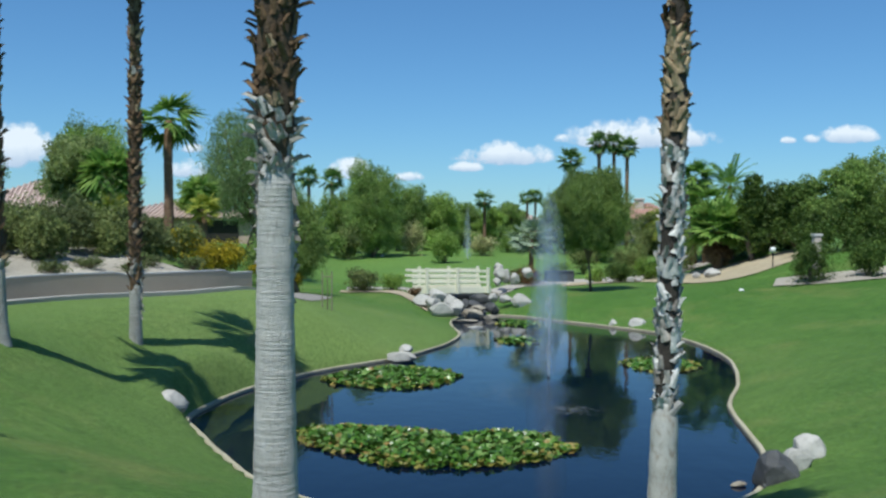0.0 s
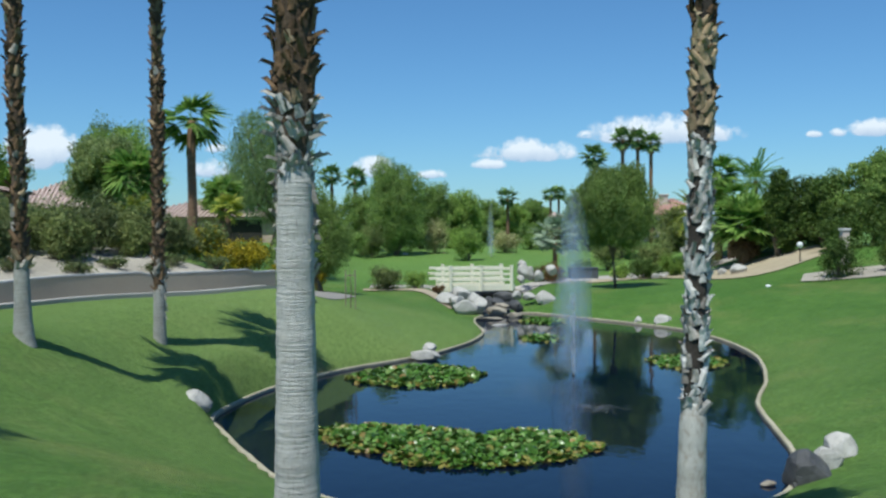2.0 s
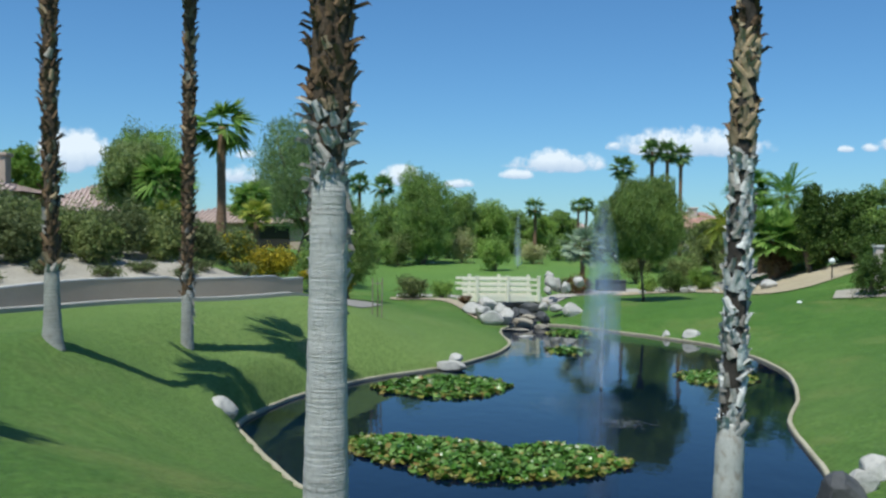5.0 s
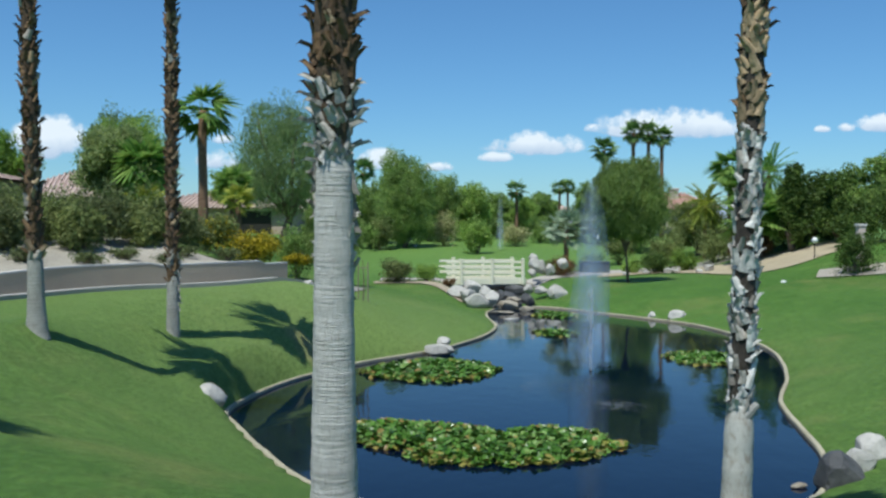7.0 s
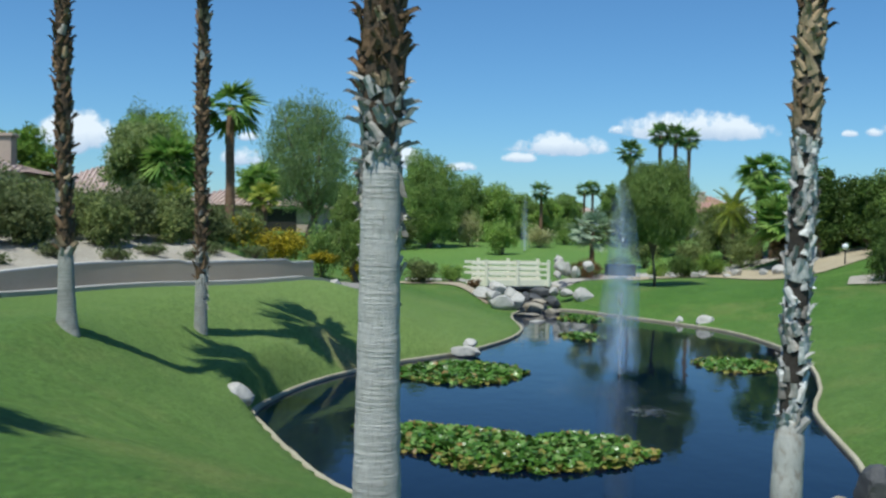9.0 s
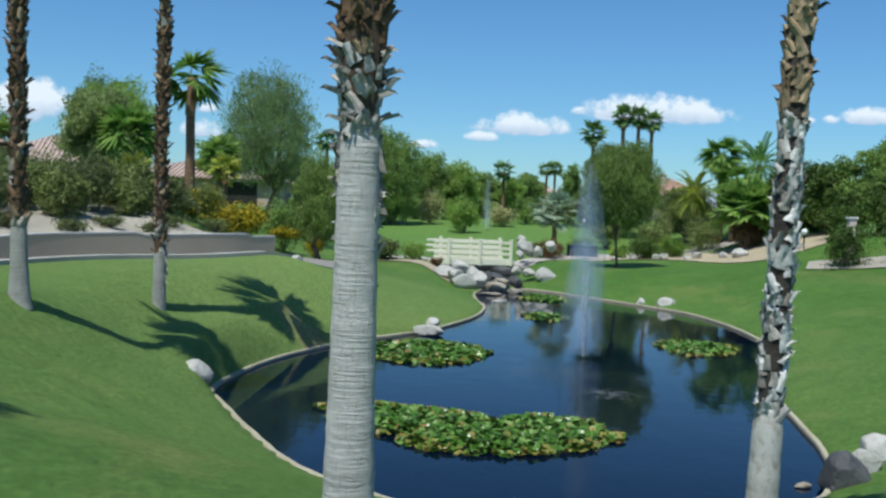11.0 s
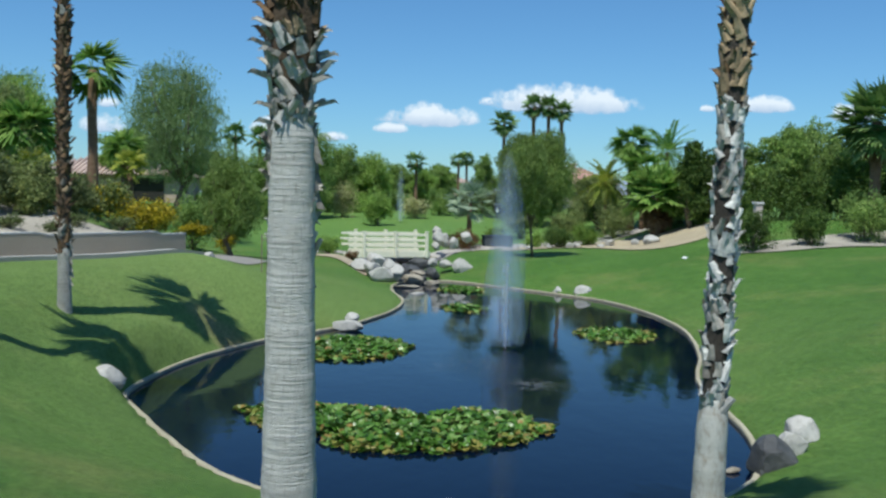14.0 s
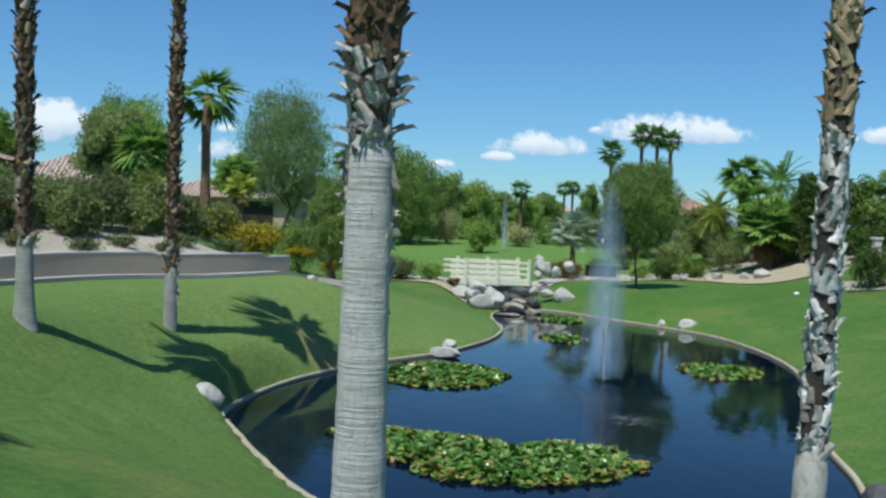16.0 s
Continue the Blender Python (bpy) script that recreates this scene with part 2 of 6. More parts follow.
def cloud_mat():
    """A soft cumulus on a far plane: noise inside a rounded outline with a flat foot."""
    m = bpy.data.materials.new("far_cloud")
    m.use_nodes = True
    nt = m.node_tree
    nt.nodes.remove(nt.nodes["Principled BSDF"])
    tc = nt.nodes.new("ShaderNodeTexCoord")
    info = nt.nodes.new("ShaderNodeObjectInfo")
    geo = nt.nodes.new("ShaderNodeNewGeometry")
    n = noise_of(nt, 0.045, 7, geo.outputs["Position"], 0.6)
    sep = nt.nodes.new("ShaderNodeSeparateXYZ")
    nt.links.new(tc.outputs["Generated"], sep.inputs[0])

    def calc(op, a, b_):
        k = nt.nodes.new("ShaderNodeMath")
        k.operation = op
        for s, v in zip(k.inputs, (a, b_)):
            if isinstance(v, (int, float)):
                s.default_value = v
            else:
                nt.links.new(v, s)
        return k.outputs[0]
    u = calc("MULTIPLY", calc("SUBTRACT", sep.outputs[0], 0.5), 2.0)
    v = calc("SUBTRACT", sep.outputs[2], 0.28)
    up = calc("MULTIPLY", calc("MAXIMUM", v, 0.0), 1.45)
    dn = calc("MULTIPLY", calc("MINIMUM", v, 0.0), 3.8)
    r2 = calc("ADD", calc("MULTIPLY", u, u), calc("ADD", calc("MULTIPLY", up, up), calc("MULTIPLY", dn, dn)))
    dens = calc("SUBTRACT", calc("ADD", calc("SUBTRACT", 1.0, r2), calc("MULTIPLY", calc("SUBTRACT", n, 0.5), 3.0)), 0.12)
    alpha = ramp_of(nt, dens, [(0.0, (0, 0, 0)), (0.55, (0.95, 0.95, 0.95))])
    edge = ramp_of(nt, r2, [(0.75, (1, 1, 1)), (1.0, (0, 0, 0))])
    alpha = mix_of(nt, 1.0, alpha, edge, "MULTIPLY")
    # sunlit top and blue-grey shaded foot are painted into a self-lit colour
    col = ramp_of(nt, calc("ADD", sep.outputs[2], calc("MULTIPLY", n, 0.5)), [(0.35, (0.50, 0.60, 0.76)), (0.75, (0.86, 0.90, 0.96))])
    em = nt.nodes.new("ShaderNodeEmission")
    em.inputs["Strength"].default_value = 1.02
    nt.links.new(col, em.inputs[0])
    tp = nt.nodes.new("ShaderNodeBsdfTransparent")
    mx = nt.nodes.new("ShaderNodeMixShader")
    nt.links.new(alpha, mx.inputs[0])
    nt.links.new(tp.outputs[0], mx.inputs[1])
    nt.links.new(em.outputs[0], mx.inputs[2])
    nt.links.new(mx.outputs[0], nt.nodes["Material Output"].inputs["Surface"])
    return m


GRASS, WATER, BARK, CLOUD, MIST = grass_mat(), water_mat(), trunk_mat("palm_bark", (1.0, 0.965, 0.915), 0.16), cloud_mat(), mist_mat()
BARK_GREY = trunk_mat("grey_palm_bark", (0.74, 0.72, 0.66), 0.35)
BARK_BROWN = trunk_mat("stained_palm_bark", (0.96, 0.92, 0.86), 0.7, 0.12)
COPING = surface("coping_concrete", (0.33, 0.295, 0.205), (0.43, 0.39, 0.285), (0.17, 0.15, 0.11), 0.8, 14, 0.9, 0.4, world_space=True)
ROCK = surface("pale_boulder", (0.41, 0.39, 0.355), (0.54, 0.52, 0.48), (0.23, 0.215, 0.19), 1.8, 9, 0.9, 0.7, 0.04, piece=0.12)
# dark tone covers both wet stone and painted-in shade
ROCK_WET_SHADED = surface("wet_shaded_boulder", (0.052, 0.053, 0.056), (0.11, 0.11, 0.108), (0.025, 0.025, 0.025), 1.5, 8, 0.5, 0.7, 0.04)
ROCK_BROWN = surface("brown_ledge_stone", (0.30, 0.26, 0.20), (0.44, 0.39, 0.31), (0.13, 0.11, 0.085), 1.6, 9, 0.7, 0.6, 0.04, piece=0.3)
STUCCO = surface("wall_stucco", (0.41, 0.335, 0.245), (0.47, 0.39, 0.29), (0.33, 0.27, 0.20), 0.5, 30, 0.9, 0.2, world_space=True)
CAP = surface("wall_cap_concrete", (0.52, 0.50, 0.48), (0.60, 0.58, 0.55), (0.40, 0.38, 0.36), 1.0, 20, 0.85, 0.2, world_space=True)
ASPHALT = surface("worn_asphalt", (0.23, 0.215, 0.195), (0.29, 0.272, 0.248), (0.16, 0.15, 0.138), 0.4, 40, 0.9, 0.4, world_space=True)
KERB = surface("kerb_concrete", (0.30, 0.285, 0.26), (0.37, 0.35, 0.32), (0.22, 0.21, 0.195), 0.9, 25, 0.85, 0.2, world_space=True)
PAVER = surface("pale_path_concrete", (0.34, 0.31, 0.28), (0.42, 0.39, 0.35), (0.26, 0.23, 0.20), 0.6, 24, 0.9, 0.2, world_space=True)
GRAVEL = surface("pale_desert_gravel", (0.33, 0.30, 0.25), (0.44, 0.40, 0.335), (0.17, 0.15, 0.125), 0.7, 18, 0.95, 0.8, 0.05, world_space=True)
SAND = surface("tan_gravel", (0.36, 0.30, 0.20), (0.46, 0.39, 0.27), (0.22, 0.18, 0.12), 0.7, 18, 0.95, 0.8, 0.05, world_space=True)
SOIL = surface("bare_soil", (0.36, 0.30, 0.21), (0.44, 0.37, 0.27), (0.22, 0.175, 0.12), 1.2, 16, 0.95, 0.8, 0.05, world_space=True)
PAINT = surface("cream_paint", (0.74, 0.71, 0.56), (0.80, 0.77, 0.62), (0.58, 0.54, 0.40), 1.0, 16, 0.55, 0.1)
ROOF = surface("clay_roof_tile", (0.42, 0.25, 0.20), (0.52, 0.33, 0.27), (0.32, 0.18, 0.14), 0.8, 9, 0.85, 0.3, world_space=True)
ROOF_PALE = surface("pale_roof_tile", (0.50, 0.38, 0.33), (0.58, 0.45, 0.40), (0.40, 0.29, 0.25), 0.8, 9, 0.85, 0.3, world_space=True)
HOUSE = surface("house_stucco", (0.42, 0.32, 0.26), (0.48, 0.38, 0.31), (0.36, 0.27, 0.22), 0.5, 20, 0.9, 0.2, world_space=True)
HOUSE_PALE = surface("pale_house_stucco", (0.52, 0.43, 0.37), (0.58, 0.50, 0.43), (0.45, 0.36, 0.31), 0.5, 20, 0.9, 0.2, world_space=True)
DARK_WOOD = surface("dark_window", (0.03, 0.03, 0.03), (0.05, 0.045, 0.04), (0.02, 0.02, 0.02), 1, 8, 0.25, 0.1)
PALM_BROWN = surface("brown_palm_trunk", (0.17, 0.10, 0.06), (0.26, 0.165, 0.10), (0.08, 0.05, 0.03), 3.0, 14, 0.95, 0.7, 0.04, stretch=(1, 1, 3))
LIMB = surface("tree_bark", (0.13, 0.10, 0.075), (0.19, 0.155, 0.12), (0.07, 0.055, 0.04), 2.0, 14, 0.95, 0.6, 0.03)
WOOD_STAKE = surface("weathered_stake", (0.22, 0.18, 0.13), (0.30, 0.25, 0.19), (0.14, 0.11, 0.08), 3, 20, 0.9, 0.3)
BOOT_GREY = surface("weathered_leaf_base", (0.62, 0.60, 0.56), (0.82, 0.80, 0.76), (0.22, 0.20, 0.17), 5, 22, 0.9, 0.5, 0.01, piece=0.6)
BOOT_WORN = surface("worn_leaf_base", (0.42, 0.37, 0.32), (0.66, 0.61, 0.54), (0.11, 0.09, 0.07), 5, 22, 0.9, 0.5, 0.01, piece=0.66)
BOOT_BROWN = surface("brown_leaf_base", (0.16, 0.095, 0.05), (0.25, 0.155, 0.085), (0.06, 0.038, 0.022), 5, 22, 0.9, 0.5, 0.01, piece=0.6)
BOOT_TAN = surface("tan_leaf_base", (0.36, 0.26, 0.15), (0.50, 0.38, 0.24), (0.13, 0.085, 0.045), 5, 22, 0.9, 0.5, 0.01, piece=0.65)
FIBRE = surface("dark_palm_fibre", (0.075, 0.05, 0.032), (0.12, 0.085, 0.055), (0.035, 0.025, 0.018), 6, 30, 0.95, 0.8, 0.02)
FIBRE_GREY = surface("grey_palm_fibre", (0.042, 0.034, 0.028), (0.075, 0.062, 0.05), (0.022, 0.019, 0.016), 6, 30, 0.95, 0.8, 0.02)
PALM_GREEN = leaf_mat("palm_frond", (0.105, 0.232, 0.041), (0.174, 0.347, 0.069), (0.324, 0.463, 0.116), 0.4)
PALM_DEEP = leaf_mat("drooping_palm_frond", (0.075, 0.175, 0.030), (0.135, 0.275, 0.052), (0.30, 0.42, 0.10), 0.42)
PALM_DARK = leaf_mat("dark_palm_frond", (0.084, 0.188, 0.052), (0.134, 0.260, 0.073), (0.250, 0.348, 0.116), 0.2)
PALM_YELLOW = leaf_mat("yellow_green_frond", (0.202, 0.264, 0.031), (0.310, 0.372, 0.054), (0.465, 0.465, 0.093), 0.3)
PALM_SILVER = leaf_mat("silver_frond", (0.16, 0.24, 0.15), (0.27, 0.36, 0.25), (0.42, 0.50, 0.38), 0.3)
PALM_DEAD = leaf_mat("dead_frond", (0.09, 0.055, 0.03), (0.15, 0.095, 0.05), (0.24, 0.17, 0.09), 0.15)
LEAF_MID = leaf_mat("mid_green_leaf", (0.165, 0.285, 0.060), (0.285, 0.430, 0.094), (0.460, 0.580, 0.160), 0.42)
LEAF_OLIVE = leaf_mat("olive_leaf", (0.120, 0.172, 0.054), (0.208, 0.260, 0.083), (0.365, 0.395, 0.150), 0.36)
LEAF_DARK = leaf_mat("dark_green_leaf", (0.130, 0.225, 0.060), (0.240, 0.365, 0.095), (0.410, 0.520, 0.155), 0.42)
LEAF_DEEP = leaf_mat("deep_green_leaf", (0.040, 0.080, 0.015), (0.075, 0.135, 0.026), (0.16, 0.23, 0.045), 0.25)
LEAF_BRIGHT = leaf_mat("bright_green_leaf", (0.120, 0.220, 0.032), (0.195, 0.325, 0.055), (0.320, 0.455, 0.098), 0.38)
LEAF_WILLOW = leaf_mat("feathery_leaf", (0.215, 0.285, 0.098), (0.310, 0.392, 0.148), (0.440, 0.505, 0.225), 0.5)
LEAF_WEEP = leaf_mat("weeping_leaf", (0.14, 0.22, 0.055), (0.22, 0.32, 0.085), (0.34, 0.43, 0.14), 0.45)
LEAF_PEPPER = leaf_mat("pepper_tree_leaf", (0.165, 0.262, 0.095), (0.245, 0.362, 0.145), (0.370, 0.470, 0.225), 0.5)
LEAF_SAGE = leaf_mat("grey_green_leaf", (0.095, 0.125, 0.045), (0.140, 0.175, 0.068), (0.21, 0.235, 0.105), 0.38)
LEAF_YELLOW = leaf_mat("yellow_flower", (0.11, 0.14, 0.015), (0.38, 0.30, 0.02), (0.60, 0.46, 0.03), 0.25)
LEAF_CREAM = leaf_mat("pale_blossom", (0.22, 0.26, 0.09), (0.46, 0.45, 0.20), (0.62, 0.58, 0.34), 0.25)
LEAF_RUST = leaf_mat("rusty_leaf", (0.10, 0.075, 0.03), (0.17, 0.09, 0.04), (0.26, 0.12, 0.06), 0.2)
LILY = leaf_mat("lily_pad_leaf", (0.043, 0.111, 0.014), (0.081, 0.183, 0.024), (0.221, 0.340, 0.102), 0.1, 0.28)
LILY_OLD = leaf_mat("old_lily_pad", (0.17, 0.20, 0.035), (0.26, 0.24, 0.06), (0.26, 0.15, 0.055), 0.1, 0.35)
SPRAY = clear_spray("fountain_spray", (0.86, 0.90, 0.95), 0.12)
JET = clear_spray("fountain_jet", (0.88, 0.91, 0.95), 0.3)
FOAM = clear_spray("foam", (0.75, 0.80, 0.86), 0.04)
# the blue of distance haze is mixed into the hills' own colour
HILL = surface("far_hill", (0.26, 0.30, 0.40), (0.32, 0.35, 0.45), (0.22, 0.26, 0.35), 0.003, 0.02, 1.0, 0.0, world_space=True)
WHITE = surface("white_plastic", (0.72, 0.72, 0.70), (0.80, 0.80, 0.78), (0.6, 0.6, 0.58), 2, 12, 0.5, 0.05)


# ---------------------------------------------------------------- building blocks
def mesh_of(name, verts, faces, mat, smooth=False):
    me = bpy.data.meshes.new(name)
    me.from_pydata([tuple(v) for v in verts], [], faces)
    me.materials.append(mat)
    if smooth:
        me.polygons.foreach_set("use_smooth", [True] * len(me.polygons))
    me.update()
    return me


def thing(name, at, label, category, group="", turn=0.0, kind=""):
    e = new(name)
    e.empty_display_size = 0.2
    e.matrix_world = pose(*at, 0, 0, turn)
    return tagged(e, label, category, group, kind)


def part(name, data, mat, parent, label="", at=None, kind=""):
    """Links a bmesh or a mesh as one mesh object under a thing or a part."""
    if isinstance(data, bmesh.types.BMesh):
        me = bpy.data.meshes.new(name)
        data.to_mesh(me)
        data.free()
        me.materials.append(mat)
    else:
        me = data
    ob = new(name, me)
    ob.parent = parent
    if at is not None:
        ob.matrix_basis = at
    return tagged(ob, label, kind=kind)


def box(bm, size, at=(0, 0, 0), turn=0.0, bevel=0.01):
    m = pose(*at, 0, 0, turn) @ Matrix.Diagonal((*size, 1))
    made = bmesh.ops.create_cube(bm, size=1.0, matrix=m)
    if bevel:
        edges = {e for v in made["verts"] for e in v.link_edges}
        bmesh.ops.bevel(bm, geom=list(edges), offset=bevel, segments=1, affect="EDGES")
    return bm


def tube(points, radii, sides=10, wobble=0.0, rng=None):
    """Verts and faces of a tube along points."""
    verts, faces = [], []
    pts = [Vector(p) for p in points]
    for i, p in enumerate(pts):
        d = (pts[min(i + 1, len(pts) - 1)] - pts[max(i - 1, 0)]).normalized()
        side = d.cross(Vector((0.3, 1, 0.1))).normalized()
        other = d.cross(side)
        for k in range(sides):
            a = 2 * math.pi * k / sides
            r = radii[i] * (1 + (rng.uniform(-wobble, wobble) if rng else 0))
            verts.append(p + (side * math.cos(a) + other * math.sin(a)) * r)
    for i in range(len(pts) - 1):
        for k in range(sides):
            a, b = i * sides + k, i * sides + (k + 1) % sides
            faces.append((a, b, b + sides, a + sides))
    faces.append(tuple(range(sides))[::-1])
    faces.append(tuple(range((len(pts) - 1) * sides, len(pts) * sides)))
    return verts, faces


def smooth01(v):
    v = np.clip(v, 0, 1)
    return v * v * (3 - 2 * v)


# ---------------------------------------------------------------- the lie of the land
# shore of the pond, round from the near bank, left side first
SHORE = [(1.2, 11.2), (-0.4, 12.2), (-1.7, 13.6), (-2.6, 15.4), (-3.4, 17.3), (-3.95, 18.8), (-3.85, 20.2), (-3.5, 21.9), (-2.9, 23.5),
         (-1.7, 25.7), (0.1, 27.9), (1.1, 29.8), (2.0, 32.1), (2.5, 34.8), (2.40, 37.6), (2.5, 40.2), (3.3, 42.4), (4.9, 43.0), (5.9, 42.2), (7.0, 40.4), (8.7, 37.7),
         (10.0, 35.0), (10.4, 31.4), (10.2, 28.2), (9.6, 25.5), (8.6, 22.5), (7.5, 19.9), (6.9, 17.3), (6.4, 15.0), (5.4, 12.8), (3.4, 11.3)]


def closed_curve(points, steps):
    """Catmull-Rom through a closed ring of points."""
    p, out = np.array(points, float), []
    n = len(p)
    for i in range(n):
        a, b, c, d = p[i - 1], p[i], p[(i + 1) % n], p[(i + 2) % n]
        for s in range(steps):
            t = s / steps
            out.append(0.5 * (2 * b + (c - a) * t + (2 * a - 5 * b + 4 * c - d) * t * t + (3 * b - a - 3 * c + d) * t ** 3))
    return np.array(out)


def open_curve(points, steps):
    p, out = np.array(points, float), []
    p = np.vstack([2 * p[0] - p[1], p, 2 * p[-1] - p[-2]])
    for i in range(1, len(p) - 2):
        a, b, c, d = p[i - 1], p[i], p[i + 1], p[i + 2]
        for s in range(steps):
            t = s / steps
            out.append(0.5 * (2 * b + (c - a) * t + (2 * a - 5 * b + 4 * c - d) * t * t + (3 * b - a - 3 * c + d) * t ** 3))
    out.append(p[-2])
    return np.array(out)


RING = closed_curve(SHORE, 5)


def shore_distance(q):
    """Distance from the shore, negative on the water."""
    a, b = RING, np.roll(RING, -1, 0)
    best = np.full(len(q), 1e9)
    inside = np.zeros(len(q), bool)
    for (ax, ay), (bx, by) in zip(a, b):
        dx, dy = bx - ax, by - ay
        t = np.clip(((q[:, 0] - ax) * dx + (q[:, 1] - ay) * dy) / (dx * dx + dy * dy), 0, 1)
        best = np.minimum(best, (q[:, 0] - ax - t * dx) ** 2 + (q[:, 1] - ay - t * dy) ** 2)
        cross = (ay > q[:, 1]) != (by > q[:, 1])
        if by != ay:
            inside ^= cross & (q[:, 0] < dx * (q[:, 1] - ay) / (by - ay) + ax)
    d = np.sqrt(best)
    return np.where(inside, -d, d)


# round the pond's middle: bearing, height of the bank, how domed its slope is, width of its slope
BANK_A = np.array([-180, -150, -135, -100, -60, -25, 0, 25, 55, 75, 90, 105, 125, 150, 180.0])
BANK_H = np.array([2.0, 2.06, 2.22, 2.2, 2.2, 2.3, 2.4, 2.3, 1.35, 1.0, 0.9, 0.95, 1.45, 2.0, 2.0])
BANK_P = np.array([1.7, 1.55, 1.0, 1.5, 1.7, 1.7, 1.7, 1.7, 1.7, 1.7, 1.7, 1.7, 1.7, 1.7, 1.6])
BANK_W = np.array([3.0, 3.1, 3.4, 9.0, 11.0, 12.0, 14.0, 14.0, 9.0, 5.0, 4.0, 5.0, 6.0, 4.2, 3.0])


def heights(q):
    q = np.atleast_2d(np.array(q, float))
    x, y = q[:, 0], q[:, 1]
    d = shore_distance(q)
    ang = np.degrees(np.arctan2(y - 25.0, x - 3.2))
    h, w = np.interp(ang, BANK_A, BANK_H), np.interp(ang, BANK_A, BANK_W)
    z = 0.07 + (h - 0.07) * (1 - (1 - np.clip(d / w, 0, 1)) ** np.interp(ang, BANK_A, BANK_P))
    # the lawn drops steeply to the edging in the pond's inner corner
    z = z + 0.5 * np.exp(-((ang + 149) / 15) ** 4) * smooth01(d / 0.4) * (1 - smooth01((d - 0.35) / 1.1))
    far = smooth01((y - 52) / 46) * smooth01((x + 14) / 12)
    z = z + far * np.maximum(0, 2.45 - z)
    slope = smooth01((-x - 6.2 - np.maximum(0, 34 - y) * 0.75 + np.clip(y - 34, 0, 30) * 0.10) / 6.0) * smooth01((y - 24) / 6)
    z = z + slope * np.clip(3.3 - z, 0, 2)
    right = smooth01((x - 15) / 8) * smooth01((y - 38) / 8)
    z = z + right * np.clip(2.9 - z, 0, 2)
    stream = smooth01((3.4 - np.abs(x - 3.6)) / 2.2) * smooth01((y - 37) / 3) * smooth01((52.5 - y) / 3)
    z = z + stream * (0.12 + 0.035 * np.clip(y - 42, 0, 9) - z)
    z = z + 0.05 * np.sin(x * 0.8 + 1) * np.sin(y * 0.6) * np.clip(d / 4, 0, 1)
    return np.where(d < 0, np.maximum(-0.9, 0.05 + d * 2.5), z)


def ground_z(x, y):
    return float(heights([(x, y)])[0])


def axis(lo, hi, step, far_lo, far_hi):
    mid = np.arange(lo, hi + step / 2, step)
    grow = step * 1.18 ** np.arange(1, 60)
    up = hi + np.cumsum(grow)
    dn = lo - np.cumsum(grow)
    return np.concatenate([dn[dn > far_lo][::-1], mid, up[up < far_hi]])


gx, gy = axis(-13, 27, 0.28, -2500, 2500), axis(-4, 50, 0.28, -400, 3800)
mx_, my_ = np.meshgrid(gx, gy)
gq = np.c_[mx_.ravel(), my_.ravel()]
gz = heights(gq)
nx, ny = len(gx), len(gy)
idx = np.arange(nx * ny).reshape(ny, nx)
gf = np.stack([idx[:-1, :-1], idx[:-1, 1:], idx[1:, 1:], idx[1:, :-1]], -1).reshape(-1, 4)
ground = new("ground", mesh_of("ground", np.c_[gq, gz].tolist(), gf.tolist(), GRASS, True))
tagged(ground, "mown green lawn sloping down to a pond", "lawn", kind="structure")

water_me = mesh_of("water", [(x, y, 0.0) for x, y in closed_curve(SHORE, 5)], [tuple(range(len(RING)))[::-1]], WATER)
water = tagged(new("water", water_me), "dark blue still pond water reflecting the sky", "water", kind="structure")
if water_me.polygons[0].normal.z < 0:
    water_me.flip_normals()


def sweep(name, line, profile, mat, closed=False, lift=None):
    """A profile (offset to the line's right, height) swept along a plan line."""
    p = np.array(line, float)
    nxt, prv = np.roll(p, -1, 0), np.roll(p, 1, 0)
    if not closed:
        nxt[-1], prv[0] = p[-1], p[0]
    d = nxt - prv
    d /= np.linalg.norm(d, axis=1)[:, None]
    side = np.c_[d[:, 1], -d[:, 0]]
    verts, faces, k = [], [], len(profile)
    base = np.zeros(len(p)) if lift is None else np.array(lift)
    for q, s, b in zip(p, side, base):
        for o, h in profile:
            verts.append((q[0] + s[0] * o, q[1] + s[1] * o, b + h))
    n = len(p)
    for i in range(n if closed else n - 1):
        for j in range(k):
            a, b = i * k + j, i * k + (j + 1) % k
            c, e = ((i + 1) % n) * k + (j + 1) % k, ((i + 1) % n) * k + j
            faces.append((a, b, c, e))
    if not closed:
        faces += [tuple(range(k)), tuple(range((n - 1) * k, n * k))[::-1]]
    me = mesh_of(name, verts, faces, mat)
    bm = bmesh.new()
    bm.from_mesh(me)
    bmesh.ops.recalc_face_normals(bm, faces=bm.faces)
    bm.to_mesh(me)
    bm.free()
    return me


coping = new("trim", sweep("trim", RING + np.random.RandomState(3).normal(0, 0.006, RING.shape), [(-0.045, -0.3), (-0.05, 0.06), (-0.035, 0.08), (0.035, 0.08), (0.05, 0.055), (0.05, -0.3)], COPING, True))
tagged(coping, "pale concrete edging round the pond", "pond edging", kind="structure")


